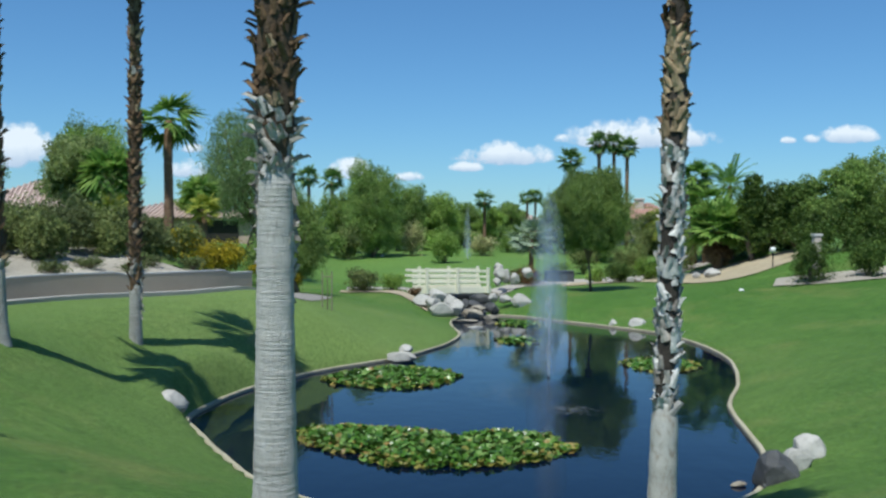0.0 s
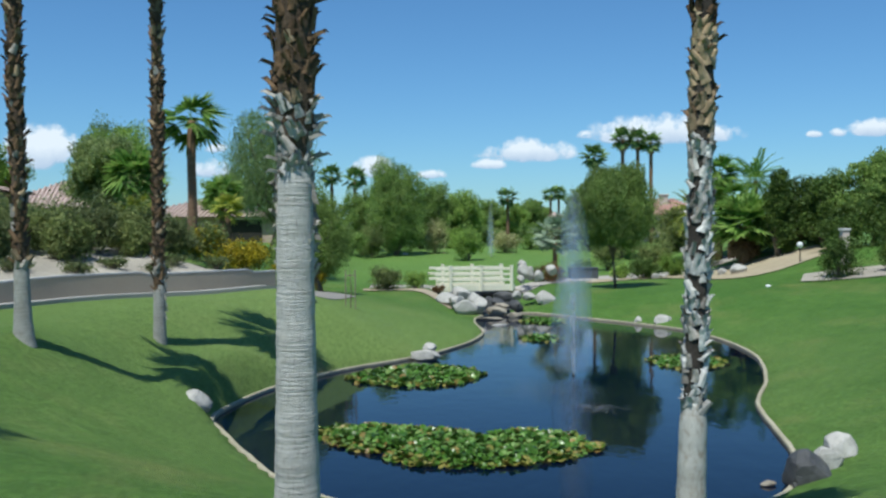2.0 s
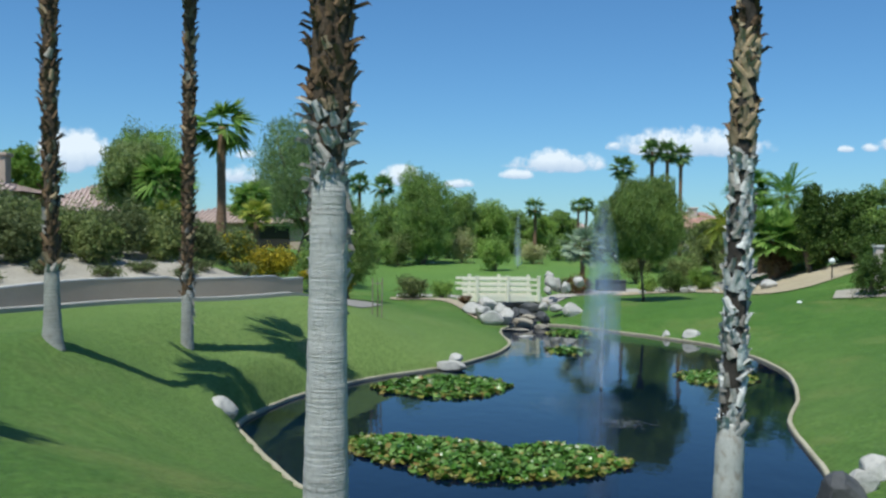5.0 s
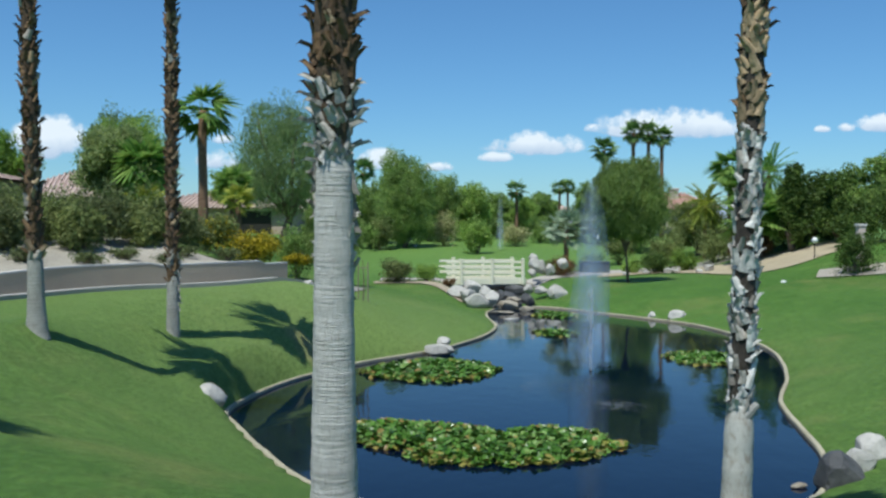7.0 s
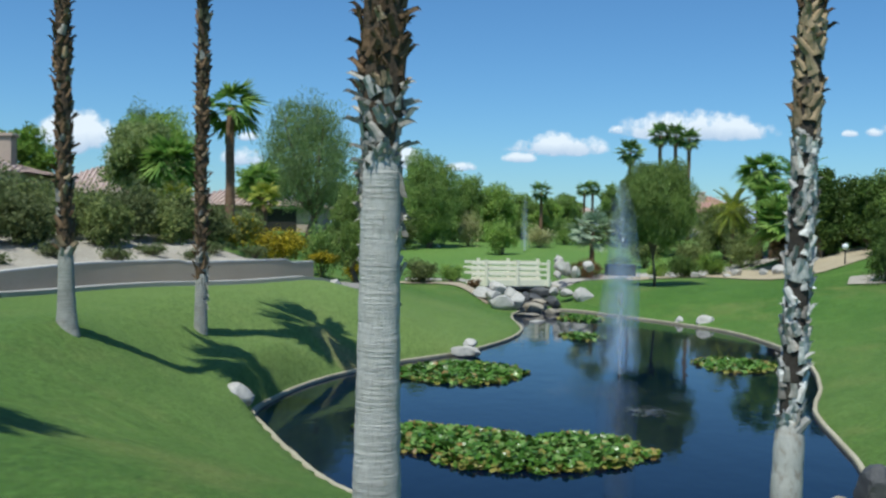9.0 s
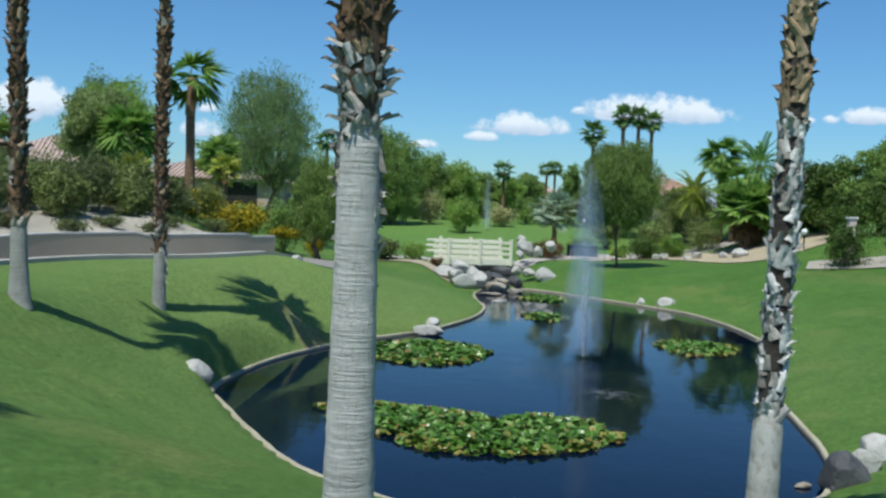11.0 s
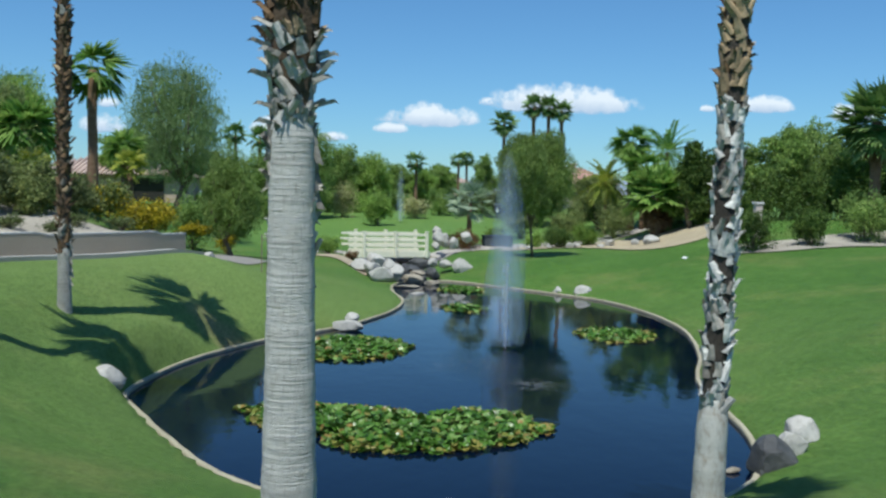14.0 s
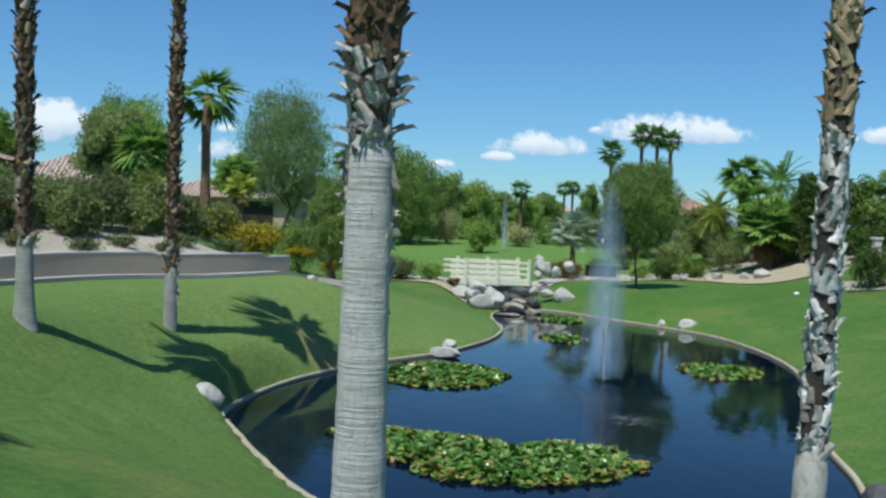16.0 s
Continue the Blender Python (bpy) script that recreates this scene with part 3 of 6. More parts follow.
def draped(name, left, right, mat, lift, label, category, across=8):
    """A strip between two plan lines, laid on the ground."""
    a, b = open_curve(left, 10), open_curve(right, 10)
    q = np.array([pa + (pb - pa) * (j / across) for pa, pb in zip(a, b) for j in range(across + 1)])
    z = heights(q) + lift
    n, k = len(a), across + 1
    faces = [(i * k + j, i * k + j + 1, (i + 1) * k + j + 1, (i + 1) * k + j) for i in range(n - 1) for j in range(across)]
    me = mesh_of(name, np.c_[q, z].tolist(), faces, mat, True)
    if sum(p.normal.z for p in me.polygons) < 0:
        me.flip_normals()
    return tagged(new(name, me), label, category, kind="structure")


# ---------------------------------------------------------------- road, wall, beds
ROAD_IN = [(-13.0, 14.0), (-11.0, 19.0), (-9.7, 23.0), (-8.2, 25.6), (-6.0, 28.2), (-4.2, 30.4), (-3.0, 33.0), (-2.4, 38.0)]
WALL = [(-15.2, 14.0), (-12.9, 19.0), (-10.9, 23.0), (-9.3, 25.9), (-7.6, 28.2), (-6.0, 30.4), (-4.8, 32.4)]
road = draped("road", WALL + [(-4.6, 40.0)], ROAD_IN, ASPHALT, 0.03, "worn grey-tan asphalt road curving below a retaining wall", "road", 10)
kerb_line = open_curve(ROAD_IN[:6], 8)
tagged(new("pavement", sweep("pavement", kerb_line, [(-0.02, -0.2), (-0.02, 0.10), (0.02, 0.12), (0.42, 0.12), (0.42, -0.2)], KERB, False, heights(kerb_line))),
       "pale concrete kerb strip between road and lawn", "kerb", kind="structure")
wall_line = open_curve(WALL, 8)
wall_fall = 0.43 * smooth01((26.0 - wall_line[:, 1]) / 8.0)
wall_share = np.arange(len(wall_line)) / len(wall_line)
wall_step = -wall_fall - 0.10 * (wall_share > 0.88) - 0.07 * (wall_share > 0.62)
wall_low = new("wall_garden", sweep("wall_garden", wall_line, [(-0.08, -1.0), (-0.08, 0.60), (0.08, 0.60), (0.08, -1.0)], STUCCO, False, 2.01 + wall_step))
tagged(wall_low, "low grey-beige stucco retaining wall", "retaining wall", kind="structure")
wall_cap = new("trim", sweep("trim", wall_line, [(-0.11, 0.604), (-0.11, 0.645), (0.088, 0.645), (0.088, 0.604)], CAP, False, 2.01 + wall_step))
tagged(wall_cap, "white-topped cap along the retaining wall", "wall cap", kind="structure")


def hill_bed():
    """The gravel slope behind the wall, rising to the shrubs."""
    a = wall_line
    d = np.gradient(a, axis=0)
    d /= np.linalg.norm(d, axis=1)[:, None]
    side = np.c_[-d[:, 1], d[:, 0]]
    verts, rows_ = [], 9
    for i, (p, s) in enumerate(zip(a, side)):
        for j in range(rows_):
            o = 0.05 + 8.0 * (j / (rows_ - 1)) ** 1.4
            q = p + s * o
            bank = 2.59 + 0.67 * float(smooth01(o / 4.0)) + 0.06 * float(smooth01(o / 2)) * math.sin(q[0] * 2.1) * math.sin(q[1] * 1.7) + wall_step[i] * (1 - float(smooth01(o / 5.0)))
            low = ground_z(q[0], q[1]) + 0.03
            bank = low + (bank - low) * float(smooth01((len(a) - 1 - i + (0 if o > 1 else 5)) / 9.0))
            verts.append((q[0], q[1], bank if o < 7.9 else ground_z(q[0], q[1]) - 0.1))
    faces = [(i * rows_ + j, i * rows_ + j + 1, (i + 1) * rows_ + j + 1, (i + 1) * rows_ + j) for i in range(len(a) - 1) for j in range(rows_ - 1)]
    me = mesh_of("gravel_slope", verts, faces, GRAVEL, True)
    if sum(p.normal.z for p in me.polygons) < 0:
        me.flip_normals()
    return tagged(new("gravel_slope", me), "pale gravel slope above the retaining wall", "gravel bed", kind="structure")


hill_bed()
draped("pavement", [(-2.4, 47.4), (1.0, 49.0), (5.2, 48.8), (8.5, 51.5), (13.0, 54.0), (19, 56)], [(-2.4, 49.2), (1.0, 51.0), (5.2, 51.0), (8.5, 55.0), (13.0, 57.5), (19, 60)], PAVER, 0.03,
       "pale concrete cart path leading off the bridge", "path", 6)
draped("gravel_bed", [(8.8, 50.2), (11.5, 50.8), (14.0, 50.0), (16.5, 46.0), (20, 46.5)], [(9.5, 52.0), (12.0, 54.0), (15.5, 55.0), (20.5, 52.0), (24, 52)], SAND, 0.05,
       "tan gravel planting bed beside the lawn", "gravel bed", 6)
draped("gravel_bed", [(16.6, 40.6), (19.0, 38.6), (22.5, 38.2), (27, 39.0), (34, 40)], [(17.5, 42.5), (20.5, 41.5), (23.0, 42.0), (27, 43), (34, 46)], GRAVEL, 0.05,
       "pale gravel bed under shrubs beside the lawn", "gravel bed", 6)
# wet bed; its dark colour also paints the shade below the bridge
draped("stream_bed", [(2.95, 39.6), (2.9, 42.0), (2.9, 44.5), (2.9, 48.0)], [(4.6, 40.2), (4.6, 42.0), (4.5, 44.5), (4.5, 48.0)], ROCK_WET_SHADED, 0.04,
       "wet stream bed under the footbridge, with the bridge's shade coloured in", "stream bed", 6)
draped("soil_bed", [(-2.6, 45.3), (-0.6, 44.8), (0.6, 43.6), (1.5, 42.2)], [(-2.6, 46.6), (-0.4, 46.3), (0.8, 45.4), (1.9, 44.2)], SOIL, 0.05,
       "brown soil planting bed beside the footbridge", "soil bed", 6)


# ---------------------------------------------------------------- plants
def blade_mesh(name, blades, mat):
    """Triangles and quads of leaf blades: (root, tip, half width vector)."""
    verts, faces = [], []
    for root, tip, half in blades:
        i = len(verts)
        mid = root.lerp(tip, 0.5)
        verts += [root - half * 0.35, root + half * 0.35, mid + half, tip, mid - half]
        faces.append((i, i + 1, i + 2, i + 3, i + 4))
    return mesh_of(name, verts, faces, mat)


def fan_frond(name, mat, petiole=0.8, blade=0.75, count=22, droop=0.25, seed=1, open_to=125):
    """A fan leaf that points along +x from the origin: stalk and a pleated fan of blades."""
    rng = random.Random(seed)
    blades = [(Vector((0, 0, 0)), Vector((petiole, 0, -0.02)), Vector((0, 0.025, 0.0)))]
    for k in range(count):
        a = radians(-open_to + 2 * open_to * k / (count - 1)) + rng.uniform(-0.05, 0.05)
        ln = blade * (0.72 + 0.28 * math.cos(a * 0.6)) * rng.uniform(0.9, 1.1)
        tip = Vector((petiole + math.cos(a) * ln, math.sin(a) * ln, -droop * ln * rng.uniform(0.5, 1.3) + abs(math.sin(a)) * 0.12))
        half = Vector((-math.sin(a), math.cos(a), rng.uniform(-0.6, 0.6))) * blade * 0.075
        blades.append((Vector((petiole, 0, -0.02)), tip, half))
    return blade_mesh(name, blades, mat)


def feather_frond(name, mat, length=2.2, leaflets=26, width=0.38, arch=0.35, seed=1):
    """A feather leaf along +x, arching down to its tip."""
    rng = random.Random(seed)
    blades = []

    def spine(s):
        return Vector((length * s, 0, length * (0.25 * s - (0.25 + arch) * s * s)))
    for k in range(6):
        blades.append((spine(k / 6), spine((k + 1) / 6), Vector((0, 0.02 * (1 - k / 7), 0))))
    for k in range(leaflets):
        s = 0.15 + 0.85 * k / leaflets
        p = spine(s)
        ln = width * (1 - 0.55 * abs(s - 0.45)) * rng.uniform(0.85, 1.1)
        for sgn in (-1, 1):
            tip = p + Vector((ln * 0.55, sgn * ln * 0.8, -ln * rng.uniform(0.05, 0.45)))
            blades.append((p, tip, Vector((0.8, -sgn * 0.4, 0.2)).normalized() * 0.028 * max(1, length / 2)))
    return blade_mesh(name, blades, mat)


def crown_of_fronds(parent, meshes, count, top, scale, lo=-35, hi=80, rng=None, label="", power=0.8, name="frond"):
    golden = radians(137.5)
    for k in range(count):
        el = hi + (lo - hi) * ((k + 0.5) / count) ** power + rng.uniform(-7, 7)
        m = Matrix.Translation(top) @ Matrix.Rotation(k * golden + rng.uniform(-0.2, 0.2), 4, "Z") @ Matrix.Rotation(-radians(el), 4, "Y") @ Matrix.Rotation(rng.uniform(-0.5, 0.5), 4, "X")
        s = scale * rng.uniform(0.85, 1.12)
        part(name, rng.choice(meshes), None, parent, label, m @ Matrix.Diagonal((s, s, s, 1)))


FAN = [fan_frond("frond", PALM_GREEN, seed=i, droop=0.2 + 0.12 * i) for i in range(3)]
FAN_TALL = [fan_frond("frond", PALM_GREEN, 0.3, 1.6, 11, 0.35 + 0.15 * i, seed=i + 20, open_to=24) for i in range(3)]
FAN_DROOP = [fan_frond("frond", PALM_DEEP, 0.7, 0.85, 24, 0.55 + 0.25 * i, i + 31, 85) for i in range(3)]
FAN_SOFT = [fan_frond("frond", PALM_GREEN, 0.7, 0.85, 24, 0.5 + 0.25 * i, i + 41, 85) for i in range(3)]
FAN_DARK = [fan_frond("frond", PALM_DARK, seed=i + 5, droop=0.2 + 0.12 * i) for i in range(3)]
FAN_YELLOW = [fan_frond("frond", PALM_YELLOW, seed=i + 9, droop=0.3 + 0.1 * i) for i in range(2)]
FAN_SILVER = [fan_frond("frond", PALM_SILVER, 0.75, 0.72, 18, 0.12 + 0.2 * i, i + 12, 95) for i in range(2)]
FAN_DEAD = [fan_frond("dead_frond", PALM_DEAD, seed=i + 15, droop=0.6) for i in range(2)]
FEATHER = [feather_frond("frond", PALM_GREEN, seed=i) for i in range(2)]
FEATHER_YELLOW = [feather_frond("frond", PALM_YELLOW, seed=i + 4) for i in range(2)]


def far_palm(x, y, ztop, label, radius=1.3, meshes=FAN, count=30, trunk=0.16, lo=-45, dead=6, base=None, group="", lean=0.0, power=0.8):
    rng = random.Random(int(x * 31 + y * 17))
    zb = ground_z(x, y) - 0.1 if base is None else base
    e = thing("palm_tree", (x, y, zb), label, "palm tree", group)
    h = ztop - zb - radius * 0.35
    pts = [(lean * s * s * h, 0, s * h) for s in np.linspace(0, 1, 9)]
    v, f = tube(pts, [trunk * (1.35 - 0.5 * s if s < 0.3 else 1.15 - 0.15 * s) for s in np.linspace(0, 1, 9)], 9, 0.12, rng)
    part("trunk", mesh_of("trunk", v, f, PALM_BROWN, True), None, e)
    top = Vector(pts[-1])
    crown_of_fronds(e, meshes, count, top, radius / 1.5, lo, 82, rng, power=power)
    if dead:
        crown_of_fronds(e, FAN_DEAD, dead, top - Vector((0, 0, 0.1)), radius / 1.8, -85, -55, rng, "dry brown hanging frond", name="dead_frond")
    return e


def leaf_cloud(name, lobes, count, size, mat, rng, hang=0.0, hollow=0.55, stretch=1.0, rough=0.35):
    """Many small leaves in and on uneven lobes (centre, radii)."""
    w = np.array([max(r) ** 2 for _, r in lobes])
    pick = rng.choice(len(lobes), count, p=w / w.sum())
    c, r = np.array([l[0] for l in lobes])[pick], np.array([l[1] for l in lobes])[pick]
    d = rng.normal(size=(count, 3))
    d /= np.linalg.norm(d, axis=1)[:, None]
    # clumps: directions where the crown bulges or opens
    k = rng.normal(size=(14, 3)) * 3.0
    bulge = np.sin(d @ k.T + rng.uniform(0, 6, 14) + pick[:, None]).sum(1) / 5.0
    rad = (hollow + (1 - hollow) * rng.uniform(0, 1, count) ** 0.6) * (1 + rough * bulge)
    p = c + d * r * rad[:, None]
    a = rng.normal(size=(count, 3))
    a[:, 2] -= hang * 2.5
    a /= np.linalg.norm(a, axis=1)[:, None]
    b = np.cross(a, rng.normal(size=(count, 3)))
    b /= np.linalg.norm(b, axis=1)[:, None]
    s = size * rng.uniform(0.6, 1.4, count)[:, None]
    la, lb = a * s * stretch, b * s * 0.5
    p[:, 2] -= hang * s[:, 0]
    v = np.stack([p - la, p + lb, p + la, p - lb], 1).reshape(-1, 3)
    f = np.arange(count * 4).reshape(-1, 4)
    return mesh_of(name, v.tolist(), f.tolist(), mat)


def limbs(lobes, height, radius, rng, fork=0.4):
    """A tapered trunk that forks into limbs towards the lobes."""
    v0, f0 = [], []

    def add(points, radii, sides):
        v, f = tube(points, radii, sides, 0.08, rng)
        n = len(v0)
        v0.extend(v)
        f0.extend([tuple(i + n for i in q) for q in f])
    z0 = height * fork
    bend = rng.uniform(-0.08, 0.08) * height
    add([(0, 0, 0), (bend * 0.4, 0, z0 * 0.5), (bend, bend * 0.3, z0)], [radius * 1.3, radius, radius * 0.8], 9)
    for c, r in lobes:
        c = Vector(c)
        s = Vector((bend, bend * 0.3, z0 * rng.uniform(0.7, 1.0)))
        mid = s.lerp(c, 0.5) + Vector((rng.uniform(-0.15, 0.15), rng.uniform(-0.15, 0.15), 0.1)) * max(r)
        add([s, mid, c, c + Vector((0, 0, r[2] * 0.6))], [radius * 0.6, radius * 0.4, radius * 0.22, radius * 0.06], 6)
    return v0, f0


def tree(name, x, y, ztop, width, label, mat, leaves=5000, size=0.16, hang=0.0, foot=0.25, trunk=0.14, lobes=6, stretch=1.0, base=None, seed=0, category="tree", hollow=0.38, depth=None, rough=0.6, group="", shape="", fill=1.0):
    """Trunk, limbs and an uneven crown of leaves; foot: where the crown starts, as a share of the height."""
    rr, rng = random.Random(seed + int(x * 13 + y * 7)), np.random.RandomState(abs(seed + int(x * 13 + y * 7)))
    zb = ground_z(x, y) - 0.08 if base is None else base
    h = ztop - zb
    e = thing(name, (x, y, zb), label, category, group)
    ch, r = h * (1 - foot), width / 2
    dp = (depth or width) / 2
    ls = [((0, 0, h - ch * 0.52), (r * 0.55, dp * 0.55, ch * 0.36))]
    for k in range(lobes * 2):
        a, lift = k * 2.399 + rr.uniform(-0.3, 0.3), (k + 0.5) / (lobes * 2)
        ring = math.sqrt(max(0.05, 1 - (2 * lift - 1) ** 2)) * rr.uniform(0.55, 0.78)
        if shape == "dome":
            ring = max(ring, rr.uniform(0.28, 0.48))
        q = rr.uniform(0.26, 0.40)
        ls.append(((math.cos(a) * r * ring, math.sin(a) * dp * ring, h - ch * (0.10 + 0.80 * (1 - lift))), (r * q * fill, dp * q * fill, ch * q * 0.42 * fill)))
    if shape == "cone":
        ls = [((c[0] * t, c[1] * t, c[2]), (q[0] * t, q[1] * t, q[2])) for c, q in ls for t in (1.25 - 0.85 * (c[2] - h + ch) / ch,)]
    v, f = limbs(ls[1::2], h, trunk, rr, max(0.12, foot * 0.9))
    part("trunk", mesh_of("trunk", v, f, LIMB, True), None, e)
    part("crown", leaf_cloud("crown", ls, int(leaves * 4.2), size * 0.43, mat, rng, hang, hollow, stretch, rough), None, e)
    return e


def shrub(x, y, ztop, width, label, mat, leaves=1600, size=0.09, base=None, name="shrub", stretch=1.0, second=None, seed=0, category="shrub", group="", depth=None, lobes=5):
    rr, rng = random.Random(seed + int(x * 19 + y * 11)), np.random.RandomState(abs(seed + int(x * 19 + y * 11)))
    zb = ground_z(x, y) - 0.04 if base is None else base
    h, r = max(0.25, ztop - zb), width / 2
    dp = (depth or width) / 2
    e = thing(name, (x, y, zb), label, category, group)
    ls = [((0, 0, h * 0.45), (r * 0.75, dp * 0.75, h * 0.5))]
    for k in range(lobes):
        a = 2 * math.pi * k / lobes + rr.uniform(-0.5, 0.5)
        ls.append(((math.cos(a) * r * 0.55, math.sin(a) * dp * 0.55, h * rr.uniform(0.3, 0.72)), (r * rr.uniform(0.35, 0.5), dp * rr.uniform(0.35, 0.5), h * rr.uniform(0.24, 0.34))))
    v0, f0 = [], []
    for c, q in ls:
        v, f = tube([(c[0] * 0.1, c[1] * 0.1, 0), (c[0] * 0.6, c[1] * 0.6, c[2] * 0.6), c], [0.035, 0.025, 0.01], 5)
        n = len(v0)
        v0 += v
        f0 += [tuple(i + n for i in t) for t in f]
    part("stem", mesh_of("stem", v0, f0, LIMB), None, e)
    part("foliage", leaf_cloud("foliage", ls, leaves * 3, size * 0.55, mat, rng, 0, 0.2, stretch, 0.85), None, e)
    if second:
        part("blossom", leaf_cloud("blossom", ls, leaves // 3, size * 0.8, second, rng, 0, 0.85, 1.0, 0.3), None, e, kind="stuff")
    return e


# ---------------------------------------------------------------- the tall palms by the pond
def boot_mesh(name, mat, length, width, curl, seed, split=True, taper=0.75):
    """A dead leaf base: a curved, pointed plate that stands off the trunk. +x outwards, +z up."""
    rng = random.Random(seed)
    verts, faces, n = [], [], 5
    for i in range(n):
        s = i / (n - 1)
        out = 0.012 + curl * s ** 1.6
        w = width * (1 - taper * s) * 0.5 * (1 + rng.uniform(-0.1, 0.1))
        z = length * s
        sway = rng.uniform(-0.01, 0.01)
        verts += [(out - 0.028, -w + sway, z), (out + 0.012, -w * 0.3 + sway, z), (out + 0.012, w * 0.3 + sway, z), (out - 0.028, w + sway, z)]
    for i in range(n - 1):
        for j in range(3):
            a = i * 4 + j
            faces.append((a, a + 1, a + 5, a + 4))
    top = (n - 1) * 4
    if split:
        verts += [(curl + 0.05, -width * 0.2, length * 1.12), (curl + 0.05, width * 0.2, length * 1.15)]
        faces += [(top, top + 1, len(verts) - 2), (top + 2, top + 3, len(verts) - 1)]
    return mesh_of(name, verts, faces, mat)


def boots(kind_mat, tag):
    return [boot_mesh("leaf_base", kind_mat, 0.15 + 0.05 * (i % 3), 0.135 + 0.03 * (i % 2), 0.008 + 0.008 * (i % 4), tag + i, i % 3 == 0, 0.45) for i in range(5)]


BOOTS_GREY, BOOTS_BROWN, BOOTS_TAN, BOOTS_WORN = boots(BOOT_GREY, 10), boots(BOOT_BROWN, 30), boots(BOOT_TAN, 50), boots(BOOT_WORN, 60)
BOOTS_MIXED = BOOTS_BROWN * 3 + BOOTS_TAN[:4]
STUB_BROWN = [boot_mesh("leaf_base", BOOT_BROWN, 0.13 + 0.03 * i, 0.05, 0.015, 35 + i) for i in range(3)]
STUB_WORN = [boot_mesh("leaf_base", BOOT_WORN, 0.15 + 0.04 * i, 0.07, 0.02, 75 + i) for i in range(3)]
STUB_GREY = [boot_mesh("leaf_base", BOOT_GREY, 0.11 + 0.03 * i, 0.065, 0.02, 75 + i) for i in range(3)]
THATCH = [boot_mesh("loose_strip", BOOT_WORN, -0.09 - 0.03 * i, 0.035 + 0.012 * i, 0.02 + 0.02 * i, 90 + i, i == 1) for i in range(4)]


def tall_palm(x, y, lean, radius, upper, height, zones, label, start, flare=1.25, rows_step=0.095, part_top=7.2, per_row=7, flap=None, seed=0, fibre=None, sink=0.8, bark=BARK, back=None):
    """A tall fan palm. zones: (from height, plates, stubs, share of stubs, stub tilt). start: height at which the leaf bases begin."""
    rng = random.Random(seed)
    zb = ground_z(x, y) - 0.15
    e = thing("palm_tree", (x, y, zb), label, "palm tree", "tall palms by the pond")

    def centre(z):
        s = (z - zb) / 8.0
        return Vector((lean[0] * s + lean[1] * s * s, 0, z - zb))
    zs = list(np.arange(zb, zb + height, 0.03))
    low = [z for z in zs if z < start + 0.08]
    rad = [radius * (1 + (flare - 1) * math.exp(-(z - zb) / sink)) * (1 + 0.010 * math.sin(z * 88) + 0.012 * math.sin(z * 23 + 1)) for z in low]
    rad = [q * (1 - 0.2 * float(smooth01((z - start + 0.12) / 0.2))) for q, z in zip(rad, low)]
    v, f = tube([centre(z) for z in low], rad, 24, 0.006, rng)
    part("trunk", mesh_of("trunk", v, f, bark, True), None, e, "smooth grey ringed trunk")
    high = [z for z in zs if z >= start - 0.05][::3]
    v, f = tube([centre(z) for z in high], [radius + (upper - radius) * min(1, (z - start + 0.05) / 0.35) - 0.022 for z in high], 16, 0.05, rng)
    part("upper_trunk", mesh_of("upper_trunk", v, f, fibre or FIBRE), None, e, "dark fibrous upper trunk")
    rest = {}
    z, k = start - 0.06, 0
    while z < zb + height - 0.3:
        zone = [q for q in zones if z >= q[0]][-1]
        rr = radius + (upper - radius) * min(1, (z - start + 0.06) / 0.35)
        for j in range(per_row):
            if rng.random() < (0.40 if seed == 2 else 0.10):
                continue
            a = 2 * math.pi * (j + 0.5 * (k % 2)) / per_row + rng.uniform(-0.25, 0.25)
            stub = rng.random() < zone[3]
            me = rng.choice(zone[2] if stub else zone[1])
            s = rng.uniform(0.75, 1.25) * (0.54 if seed == 1 else 0.66 if seed == 2 else 0.85)
            tilt = rng.uniform(0.4, 1.2) * zone[4] if stub else rng.uniform(-0.14, 0.10) if seed == 2 else rng.uniform(-0.02, 0.15)
            m = Matrix.Translation(centre(z + rng.uniform(-0.04, 0.04))) @ Matrix.Rotation(a, 4, "Z") @ Matrix.Translation((rr - 0.018, 0, 0)) @ Matrix.Rotation(tilt, 4, "Y") @ Matrix.Rotation(rng.uniform(-0.75, 0.75), 4, "X") @ Matrix.Diagonal((s, s, s, 1))
            if z < part_top and math.sin(a) < 0.45:
                part("leaf_base", me, None, e, "", m)
            else:
                vs, fs = rest.setdefault(me.materials[0], ([], []))
                n = len(vs)
                vs.extend(m @ q.co for q in me.vertices)
                fs.extend(tuple(i + n for i in q.vertices) for q in me.polygons)
        z += rows_step
        k += 1
    # old leaf bases left on the far side below the skirt, hanging and curled
    if back:
        z = start
        while z > back:
            share = (z - back) / (start - back)
            for j in range(7):
                if rng.random() > 0.35 + 0.6 * share:
                    continue
                a = radians(-4 + 188 * (j + rng.uniform(0.1, 0.9)) / 7)
                me = rng.choice(BOOTS_WORN + BOOTS_GREY[:2] + STUB_WORN + THATCH)
                q = rng.uniform(0.4, 0.68)
                m = Matrix.Translation(centre(z)) @ Matrix.Rotation(a, 4, "Z") @ Matrix.Translation((radius - 0.006, 0, 0)) @ Matrix.Rotation(rng.uniform(-0.05, 0.45), 4, "Y") @ Matrix.Rotation(rng.uniform(-0.8, 0.8), 4, "X") @ Matrix.Diagonal((q, q, q, 1))
                part("leaf_base", me, None, e, "", m)
            z -= 0.085
